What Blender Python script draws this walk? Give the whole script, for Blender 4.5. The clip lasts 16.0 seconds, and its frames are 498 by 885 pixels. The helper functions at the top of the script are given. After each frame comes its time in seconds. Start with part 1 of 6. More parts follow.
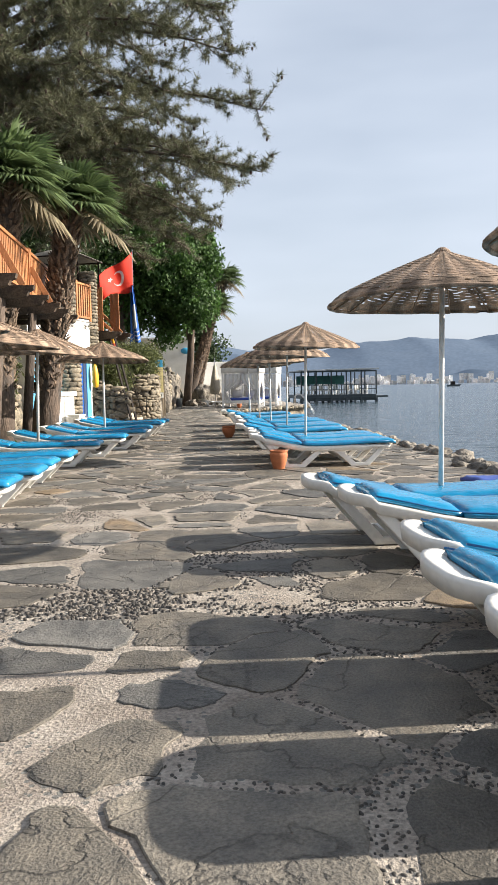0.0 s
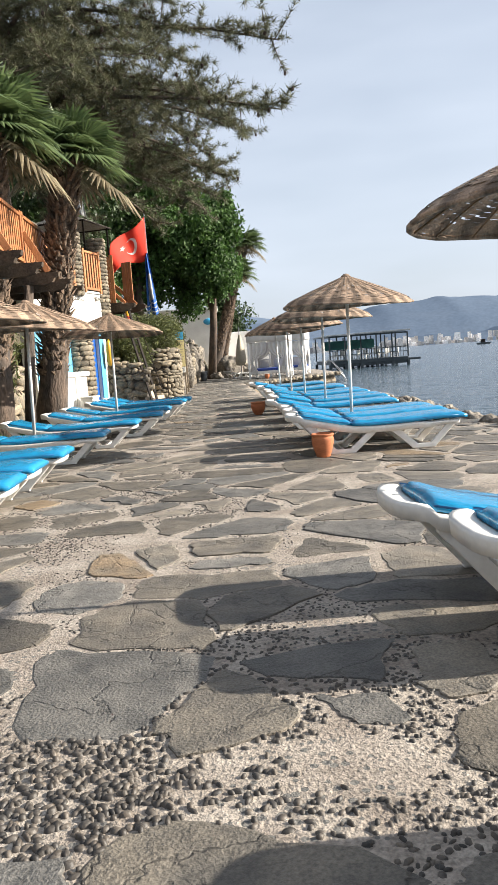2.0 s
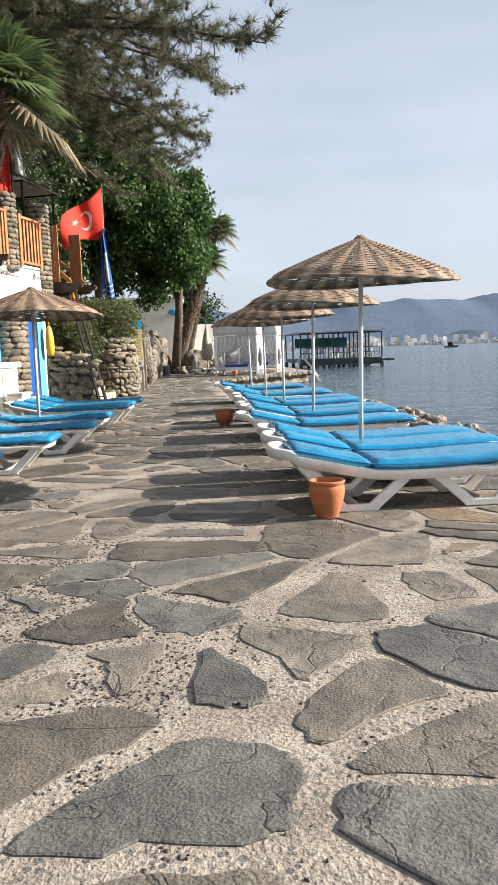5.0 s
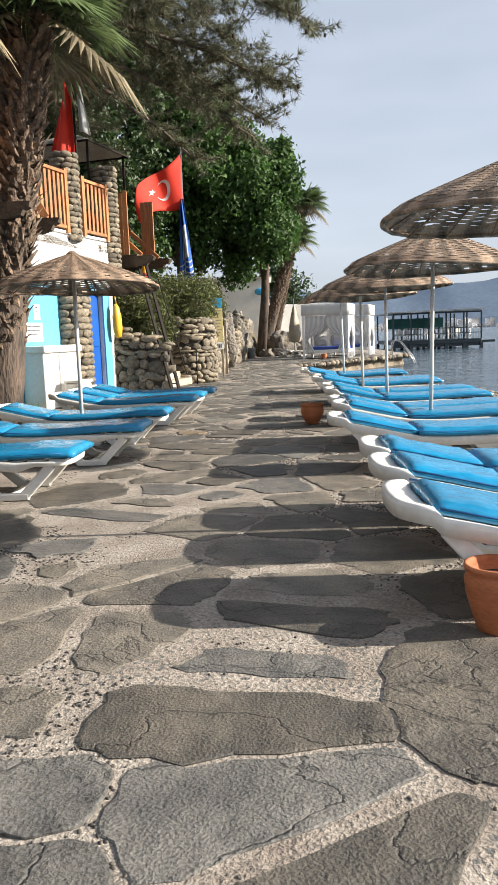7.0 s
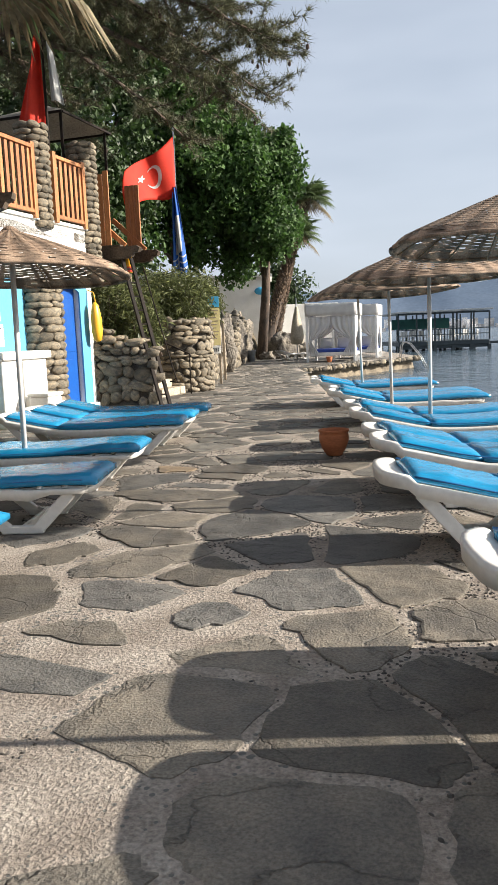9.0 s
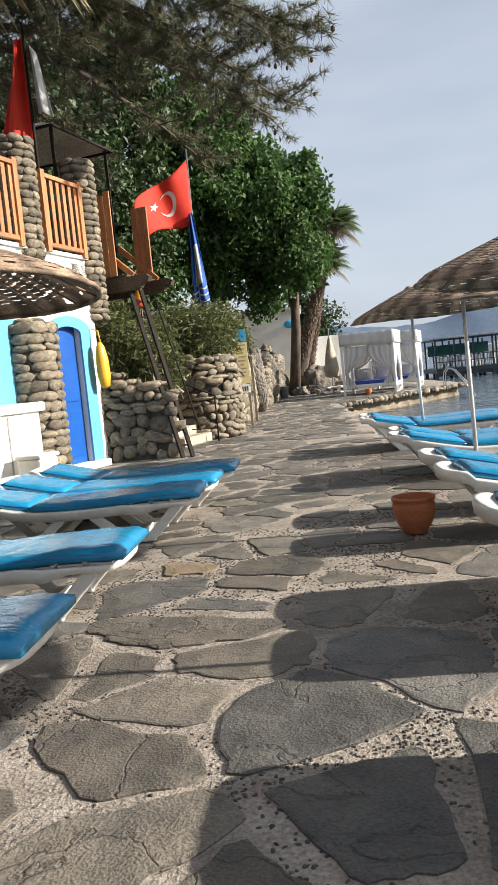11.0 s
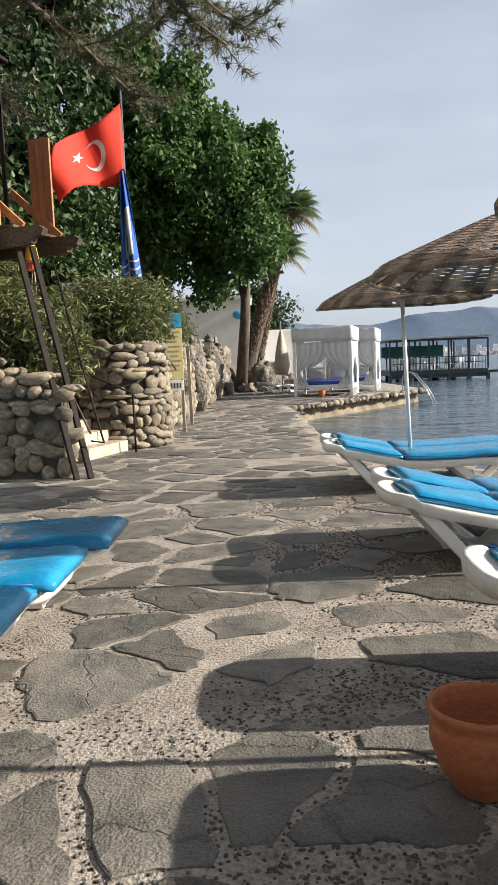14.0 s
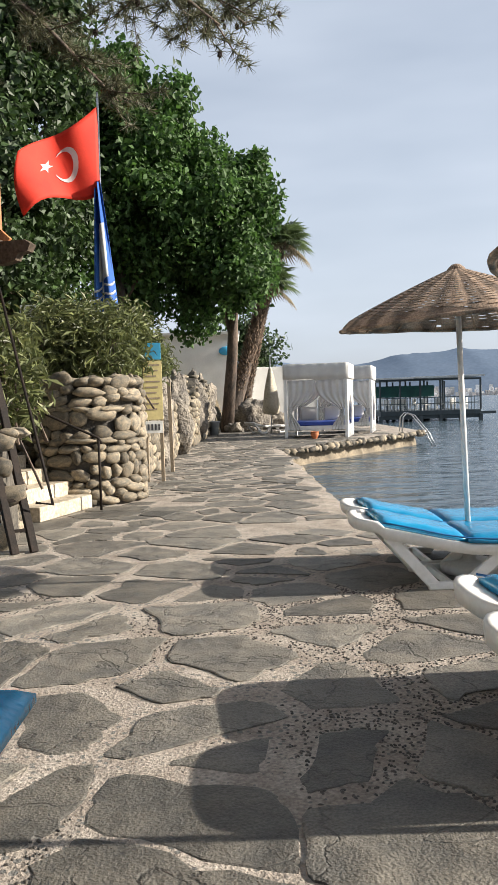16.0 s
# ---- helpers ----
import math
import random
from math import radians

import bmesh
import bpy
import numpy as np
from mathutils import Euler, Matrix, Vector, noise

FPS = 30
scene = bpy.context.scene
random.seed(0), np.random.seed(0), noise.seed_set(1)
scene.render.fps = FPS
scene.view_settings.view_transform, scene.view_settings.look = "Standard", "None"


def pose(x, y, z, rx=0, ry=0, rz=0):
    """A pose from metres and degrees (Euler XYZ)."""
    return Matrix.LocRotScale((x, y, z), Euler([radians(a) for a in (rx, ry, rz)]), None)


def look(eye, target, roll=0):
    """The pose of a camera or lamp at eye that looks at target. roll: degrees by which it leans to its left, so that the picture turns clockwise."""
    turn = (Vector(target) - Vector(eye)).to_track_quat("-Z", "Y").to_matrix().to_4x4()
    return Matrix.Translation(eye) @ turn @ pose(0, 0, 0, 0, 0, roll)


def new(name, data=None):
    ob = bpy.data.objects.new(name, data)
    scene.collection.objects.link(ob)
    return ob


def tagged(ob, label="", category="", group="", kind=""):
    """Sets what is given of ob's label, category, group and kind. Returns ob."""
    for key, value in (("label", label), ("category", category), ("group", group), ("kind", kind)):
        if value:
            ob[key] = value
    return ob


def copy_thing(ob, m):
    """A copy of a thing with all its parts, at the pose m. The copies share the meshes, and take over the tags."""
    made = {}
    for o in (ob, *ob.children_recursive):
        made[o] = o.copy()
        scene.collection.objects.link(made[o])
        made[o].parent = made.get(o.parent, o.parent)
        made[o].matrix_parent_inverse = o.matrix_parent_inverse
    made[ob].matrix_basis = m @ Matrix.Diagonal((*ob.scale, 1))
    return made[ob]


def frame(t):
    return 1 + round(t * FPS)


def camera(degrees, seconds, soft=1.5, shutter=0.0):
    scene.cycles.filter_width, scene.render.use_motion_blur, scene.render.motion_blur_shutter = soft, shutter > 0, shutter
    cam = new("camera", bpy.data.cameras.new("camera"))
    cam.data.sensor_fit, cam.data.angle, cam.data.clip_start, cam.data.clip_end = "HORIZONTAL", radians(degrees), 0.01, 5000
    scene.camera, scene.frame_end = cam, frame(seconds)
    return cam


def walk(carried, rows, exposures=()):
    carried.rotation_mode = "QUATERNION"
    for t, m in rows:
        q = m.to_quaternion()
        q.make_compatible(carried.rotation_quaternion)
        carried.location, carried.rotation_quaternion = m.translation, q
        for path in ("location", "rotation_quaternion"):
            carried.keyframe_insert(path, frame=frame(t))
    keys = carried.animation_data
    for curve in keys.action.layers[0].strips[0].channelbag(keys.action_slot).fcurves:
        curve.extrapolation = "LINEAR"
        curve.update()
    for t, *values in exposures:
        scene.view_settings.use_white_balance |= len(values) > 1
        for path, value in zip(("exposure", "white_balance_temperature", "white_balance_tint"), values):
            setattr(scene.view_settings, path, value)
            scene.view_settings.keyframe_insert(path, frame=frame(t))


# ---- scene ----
cam = camera(35.4, 16.0, soft=1.0)
PATH = [
    (0, (0.92, -4.243, 1.194), (1.079, -2.254, 1.052), -1.2),
    (0.5, (0.934, -3.728, 1.187), (1.14, -1.746, 1.016), -2.7),
    (1, (0.937, -3.188, 1.195), (0.995, -1.196, 1.019), -1.7),
    (1.5, (0.988, -2.639, 1.205), (1.174, -0.658, 1.002), -2.5),
    (2, (1.018, -2.073, 1.214), (1.098, -0.086, 0.998), -4.2),
    (2.5, (1.119, -1.504, 1.237), (1.298, 0.475, 1.009), -0.4),
    (3, (1.152, -0.952, 1.275), (1.276, 1.034, 1.075), 1.2),
    (3.5, (1.164, -0.371, 1.279), (1.28, 1.62, 1.133), -1.0),
    (3.7, (1.171, -0.137, 1.24), (1.333, 1.852, 1.093), -1.9),
    (5.8, (1.312, 2.405, 1.224), (1.482, 4.379, 0.952), -2.0),
    (6, (1.362, 2.661, 1.225), (1.525, 4.637, 0.958), -1.7),
    (6.5, (1.356, 3.282, 1.208), (1.339, 5.265, 0.951), -1.4),
    (7, (1.352, 3.897, 1.209), (1.297, 5.878, 0.938), -2.2),
    (7.5, (1.298, 4.546, 1.223), (1.086, 6.515, 0.94), -0.2),
    (8, (1.291, 5.162, 1.233), (1.204, 7.138, 0.941), -1.3),
    (8.5, (1.262, 5.751, 1.258), (1.12, 7.727, 0.98), -1.2),
    (9, (1.263, 6.36, 1.255), (1.21, 8.341, 0.986), -2.3),
    (9.5, (1.221, 6.95, 1.289), (1.102, 8.93, 1.027), -1.9),
    (9.7, (1.205, 7.184, 1.26), (1.071, 9.175, 1.119), -1.7),
    (11.8, (1.175, 9.696, 1.236), (1.042, 11.681, 1.032), -7.2),
    (12, (1.18, 9.923, 1.228), (1.052, 11.908, 1.015), -6.2),
    (12.5, (1.232, 10.538, 1.223), (1.182, 12.524, 0.996), -6.6),
    (13, (1.237, 11.089, 1.239), (1.118, 13.075, 1.041), -5.3),
    (13.5, (1.266, 11.641, 1.248), (1.268, 13.631, 1.051), -5.8),
    (14, (1.272, 12.169, 1.301), (1.272, 14.159, 1.101), -2.4),
    (14.5, (1.231, 12.731, 1.346), (1.258, 14.723, 1.174), -3.0),
    (15, (1.193, 13.299, 1.342), (1.193, 15.292, 1.172), -1.8),
    (15.5, (1.144, 13.846, 1.342), (1.188, 15.843, 1.238), -2.0),
    (16, (1.179, 14.409, 1.324), (1.224, 16.406, 1.219), -1.7),
]
walk(cam, [(t, look(eye, target, roll)) for t, eye, target, roll in PATH],
     exposures=[(0, 1.30), (1, 1.34), (3.5, 1.36), (6, 1.22), (7, 1.22), (7.5, 1.12), (9.5, 1.18), (12, 1.05), (12.6, 1.02), (14, 1.14), (16, 1.22)])

# ---------------------------------------------------------------- light
world = bpy.data.worlds.new("world")
scene.world = world
world.use_nodes = True
wn, wl = world.node_tree.nodes, world.node_tree.links
sky = wn.new("ShaderNodeTexSky")
sky.sky_type = "NISHITA"
sky.sun_disc = False
SUN_EL, SUN_AZ = radians(24.6), math.atan2(1.0, -0.02)
sky.sun_elevation, sky.sun_rotation = SUN_EL, SUN_AZ
sky.air_density, sky.dust_density, sky.ozone_density = 1.0, 2.5, 1.5
veil = wn.new("ShaderNodeTexNoise")
veil.inputs["Scale"].default_value, veil.inputs["Detail"].default_value = 1.6, 4
veil_co, veil_map = wn.new("ShaderNodeTexCoord"), wn.new("ShaderNodeMapping")
veil_map.inputs["Scale"].default_value = (1, 1, 4)
wl.new(veil_co.outputs["Generated"], veil_map.inputs["Vector"])
wl.new(veil_map.outputs["Vector"], veil.inputs["Vector"])
veil_ramp = wn.new("ShaderNodeMapRange")
veil_ramp.inputs[1].default_value, veil_ramp.inputs[2].default_value = 0.35, 0.7
veil_ramp.inputs[3].default_value, veil_ramp.inputs[4].default_value = 0.5, 0.82
wl.new(veil.outputs[0], veil_ramp.inputs[0])
veil_mix = wn.new("ShaderNodeMixRGB")
veil_mix.inputs[2].default_value = (6.4, 7.05, 8.1, 1)
wl.new(veil_ramp.outputs[0], veil_mix.inputs[0])
wl.new(sky.outputs[0], veil_mix.inputs[1])
wl.new(veil_mix.outputs[0], wn["Background"].inputs[0])
wn["Background"].inputs[1].default_value = 0.052

sun = new("sun", bpy.data.lights.new("sun", "SUN"))
sun.data.energy, sun.data.angle, sun.data.color = 4.75, radians(0.6), (1.0, 0.92, 0.805)
sun_dir = Vector((math.cos(SUN_EL) * math.sin(SUN_AZ), math.cos(SUN_EL) * math.cos(SUN_AZ), math.sin(SUN_EL)))
sun.matrix_world = look(sun_dir * 50, (0, 0, 0))

# ---------------------------------------------------------------- materials


def material(name, base, second=None, rough=0.7, scale=6.0, fine=60.0, bump=0.2, metal=0.0, per_object=0.0, dist=0.01,
             coords="Object", spec=0.5, fine_amount=0.35, stretch=(1, 1, 1), island=False, trans=0.0, grain=1.0, detail=5):
    """A node material: two colours mixed by coarse noise, fine grain, relief, and a change of tone from piece to piece."""
    m = bpy.data.materials.new(name)
    m.use_nodes = True
    n, l = m.node_tree.nodes, m.node_tree.links
    b = n["Principled BSDF"]
    second = second or tuple(c * 0.72 for c in base)
    co, mp = n.new("ShaderNodeTexCoord"), n.new("ShaderNodeMapping")
    mp.inputs["Scale"].default_value = stretch
    l.new(co.outputs[coords], mp.inputs["Vector"])
    a, f = n.new("ShaderNodeTexNoise"), n.new("ShaderNodeTexNoise")
    a.inputs["Scale"].default_value, a.inputs["Detail"].default_value = scale, detail
    f.inputs["Scale"].default_value, f.inputs["Detail"].default_value = fine, 3
    vec = mp.outputs["Vector"]
    info = None
    if per_object:
        info = n.new("ShaderNodeNewGeometry" if island else "ShaderNodeObjectInfo")
        rnd = info.outputs["Random Per Island" if island else "Random"]
        add = n.new("ShaderNodeVectorMath")
        add.operation = "ADD"
        sc = n.new("ShaderNodeMath")
        sc.operation, sc.inputs[1].default_value = "MULTIPLY", 37.0
        l.new(rnd, sc.inputs[0])
        l.new(vec, add.inputs[0])
        l.new(sc.outputs[0], add.inputs[1])
        vec = add.outputs[0]
    l.new(vec, a.inputs["Vector"])
    l.new(vec, f.inputs["Vector"])
    ramp = n.new("ShaderNodeValToRGB")
    ramp.color_ramp.elements[0].position, ramp.color_ramp.elements[1].position = 0.35, 0.65
    ramp.color_ramp.elements[0].color, ramp.color_ramp.elements[1].color = (*second, 1), (*base, 1)
    l.new(a.outputs[0], ramp.inputs[0])
    val = n.new("ShaderNodeMapRange")
    val.inputs[1].default_value, val.inputs[2].default_value = 0.3, 0.7
    val.inputs[3].default_value, val.inputs[4].default_value = 1 - fine_amount, 1 + fine_amount
    l.new(f.outputs[0], val.inputs[0])
    hsv = n.new("ShaderNodeHueSaturation")
    l.new(ramp.outputs[0], hsv.inputs["Color"])
    l.new(val.outputs[0], hsv.inputs["Value"])
    out = hsv.outputs[0]
    if per_object:
        tone = n.new("ShaderNodeMapRange")
        tone.inputs[3].default_value, tone.inputs[4].default_value = 1 - per_object, 1 + per_object
        l.new(rnd, tone.inputs[0])
        h2 = n.new("ShaderNodeHueSaturation")
        l.new(out, h2.inputs["Color"])
        l.new(tone.outputs[0], h2.inputs["Value"])
        out = h2.outputs[0]
    l.new(out, b.inputs["Base Color"])
    b.inputs["Roughness"].default_value, b.inputs["Metallic"].default_value = rough, metal
    b.inputs["Specular IOR Level"].default_value = spec
    if trans:
        b.inputs["Subsurface Weight"].default_value = 0.0
        tl, mx = n.new("ShaderNodeBsdfTranslucent"), n.new("ShaderNodeMixShader")
        mx.inputs[0].default_value = trans
        l.new(out, tl.inputs["Color"])
        l.new(b.outputs[0], mx.inputs[1])
        l.new(tl.outputs[0], mx.inputs[2])
        l.new(mx.outputs[0], n["Material Output"].inputs["Surface"])
    if bump:
        bp = n.new("ShaderNodeBump")
        bp.inputs["Strength"].default_value, bp.inputs["Distance"].default_value = bump, dist
        mix = n.new("ShaderNodeMath")
        mix.operation = "ADD"
        l.new(a.outputs[0], mix.inputs[0])
        soft = n.new("ShaderNodeMath")
        soft.operation, soft.inputs[1].default_value = "MULTIPLY", grain
        l.new(f.outputs[0], soft.inputs[0])
        l.new(soft.outputs[0], mix.inputs[1])
        l.new(mix.outputs[0], bp.inputs["Height"])
        l.new(bp.outputs[0], b.inputs["Normal"])
    return m


def mortar_material():
    """Pale mortar with dark pebbles set in it."""
    m = material("mortar", (0.335, 0.295, 0.250), (0.215, 0.180, 0.148), rough=0.92, scale=3.4, fine=75, bump=0.85, dist=0.015, fine_amount=0.36, detail=8)
    n, l = m.node_tree.nodes, m.node_tree.links
    b = n["Principled BSDF"]
    co = n.new("ShaderNodeTexCoord")
    v = n.new("ShaderNodeTexVoronoi")
    v.inputs["Scale"].default_value = 26
    patch = n.new("ShaderNodeTexNoise")
    patch.inputs["Scale"].default_value, patch.inputs["Detail"].default_value = 1.3, 3
    l.new(co.outputs["Object"], v.inputs["Vector"])
    l.new(co.outputs["Object"], patch.inputs["Vector"])
    size = n.new("ShaderNodeMapRange")
    size.inputs[1].default_value, size.inputs[2].default_value = 0.38, 0.62
    size.inputs[3].default_value, size.inputs[4].default_value = 0.05, 0.36
    l.new(patch.outputs[0], size.inputs[0])
    less = n.new("ShaderNodeMath")
    less.operation = "LESS_THAN"
    l.new(v.outputs["Distance"], less.inputs[0])
    l.new(size.outputs[0], less.inputs[1])
    mix = n.new("ShaderNodeMixRGB")
    mix.inputs[2].default_value = (0.13, 0.125, 0.115, 1)
    old = b.inputs["Base Color"].links[0].from_socket
    l.new(less.outputs[0], mix.inputs[0])
    l.new(old, mix.inputs[1])
    l.new(mix.outputs[0], b.inputs["Base Color"])
    bp = n.new("ShaderNodeBump")
    bp.invert = True
    bp.inputs["Strength"].default_value, bp.inputs["Distance"].default_value = 0.7, 0.012
    l.new(less.outputs[0], bp.inputs["Height"])
    l.new(b.inputs["Normal"].links[0].from_socket, bp.inputs["Normal"])
    l.new(bp.outputs[0], b.inputs["Normal"])
    return m


def slate_material(name, base, second, per_object, island=False):
    """Cleft grey slab stone: stepped layers, thin cracks and pitted grain."""
    m = material(name, base, second, rough=0.62, scale=4.2, fine=95, bump=0.9, dist=0.05, grain=0.16, detail=9, per_object=per_object, fine_amount=0.34, island=island)
    n, l = m.node_tree.nodes, m.node_tree.links
    b = n["Principled BSDF"]
    co = n.new("ShaderNodeTexCoord")
    rnd = n.new("ShaderNodeNewGeometry").outputs["Random Per Island"] if island else n.new("ShaderNodeObjectInfo").outputs["Random"]
    far = n.new("ShaderNodeMath")
    far.operation, far.inputs[1].default_value = "MULTIPLY", 91.0
    l.new(rnd, far.inputs[0])
    at = n.new("ShaderNodeVectorMath")
    l.new(co.outputs["Object"], at.inputs[0])
    l.new(far.outputs[0], at.inputs[1])
    heights = []
    for scale, detail, twist in ((1.5, 9, 0.35), (3.4, 9, 0.8)):
        t = n.new("ShaderNodeTexNoise")
        t.inputs["Scale"].default_value, t.inputs["Detail"].default_value, t.inputs["Distortion"].default_value = scale, detail, twist
        l.new(at.outputs[0], t.inputs["Vector"])
        heights.append(t.outputs[0])
    # thin cracks where the first field crosses its middle
    off, size = n.new("ShaderNodeMath"), n.new("ShaderNodeMath")
    off.operation, off.inputs[1].default_value, size.operation = "SUBTRACT", 0.5, "ABSOLUTE"
    l.new(heights[0], off.inputs[0])
    l.new(off.outputs[0], size.inputs[0])
    crack = n.new("ShaderNodeMapRange")
    crack.inputs[1].default_value, crack.inputs[2].default_value = 0.0, 0.008
    crack.inputs[3].default_value, crack.inputs[4].default_value = 0.62, 1.0
    l.new(size.outputs[0], crack.inputs[0])
    shade = n.new("ShaderNodeHueSaturation")
    l.new(b.inputs["Base Color"].links[0].from_socket, shade.inputs["Color"])
    l.new(crack.outputs[0], shade.inputs["Value"])
    l.new(shade.outputs[0], b.inputs["Base Color"])
    # layers that step down from one to the next
    snap = n.new("ShaderNodeMath")
    snap.operation, snap.inputs[1].default_value = "SNAP", 0.06
    l.new(heights[1], snap.inputs[0])
    total = n.new("ShaderNodeMath")
    total.operation, total.inputs[1].default_value = "MULTIPLY_ADD", 1.6
    l.new(snap.outputs[0], total.inputs[0])
    l.new(crack.outputs[0], total.inputs[2])
    bp = n.new("ShaderNodeBump")
    bp.inputs["Strength"].default_value, bp.inputs["Distance"].default_value = 0.75, 0.022
    l.new(total.outputs[0], bp.inputs["Height"])
    l.new(b.inputs["Normal"].links[0].from_socket, bp.inputs["Normal"])
    l.new(bp.outputs[0], b.inputs["Normal"])
    return m


def straw_material():
    """Woven reed with lighter and darker radial bands."""
    m = material("straw", (0.325, 0.232, 0.162), (0.215, 0.145, 0.097), rough=0.8, scale=9, fine=90, bump=0.5, dist=0.01, trans=0.05)
    n, l = m.node_tree.nodes, m.node_tree.links
    b = n["Principled BSDF"]
    co = n.new("ShaderNodeTexCoord")
    g = n.new("ShaderNodeTexGradient")
    g.gradient_type = "RADIAL"
    wob = n.new("ShaderNodeTexNoise")
    wob.inputs["Scale"].default_value = 7
    ml, sn = n.new("ShaderNodeMath"), n.new("ShaderNodeMath")
    ml.operation, ml.inputs[1].default_value = "MULTIPLY_ADD", 2 * math.pi * 21
    sn.operation = "SINE"
    l.new(co.outputs["Object"], g.inputs[0])
    l.new(co.outputs["Object"], wob.inputs["Vector"])
    wm = n.new("ShaderNodeMath")
    wm.operation, wm.inputs[1].default_value = "MULTIPLY", 5.0
    l.new(wob.outputs[0], wm.inputs[0])
    l.new(g.outputs["Fac"], ml.inputs[0])
    l.new(wm.outputs[0], ml.inputs[2])
    l.new(ml.outputs[0], sn.inputs[0])
    r = n.new("ShaderNodeMapRange")
    r.inputs[1].default_value, r.inputs[2].default_value = -0.6, 0.6
    r.inputs[3].default_value, r.inputs[4].default_value = 0.52, 1.22
    l.new(sn.outputs[0], r.inputs[0])
    h = n.new("ShaderNodeHueSaturation")
    l.new(b.inputs["Base Color"].links[0].from_socket, h.inputs["Color"])
    l.new(r.outputs[0], h.inputs["Value"])
    l.new(h.outputs[0], b.inputs["Base Color"])
    for nd in n:
        if nd.type == "BSDF_TRANSLUCENT":
            l.new(h.outputs[0], nd.inputs["Color"])
    return m


def water_material():
    m = bpy.data.materials.new("sea_water")
    m.use_nodes = True
    n, l = m.node_tree.nodes, m.node_tree.links
    b = n["Principled BSDF"]
    b.inputs["Base Color"].default_value = (0.055, 0.082, 0.105, 1)
    b.inputs["Roughness"].default_value, b.inputs["IOR"].default_value = 0.12, 1.33
    co = n.new("ShaderNodeTexCoord")
    last = None
    for sc, st, ds in ((0.35, 0.6, 0.6), (1.5, 0.8, 0.30), (5.0, 0.7, 0.06)):
        mp, t, bp = n.new("ShaderNodeMapping"), n.new("ShaderNodeTexNoise"), n.new("ShaderNodeBump")
        mp.inputs["Scale"].default_value = (0.5, 1.0, 1.0)
        mp.inputs["Rotation"].default_value = (0, 0, 0.3)
        t.inputs["Scale"].default_value, t.inputs["Detail"].default_value = sc, 3
        bp.inputs["Strength"].default_value, bp.inputs["Distance"].default_value = st, ds
        l.new(co.outputs["Object"], mp.inputs[0])
        l.new(mp.outputs[0], t.inputs["Vector"])
        l.new(t.outputs[0], bp.inputs["Height"])
        if last:
            l.new(last.outputs[0], bp.inputs["Normal"])
        last = bp
    l.new(last.outputs[0], b.inputs["Normal"])
    return m


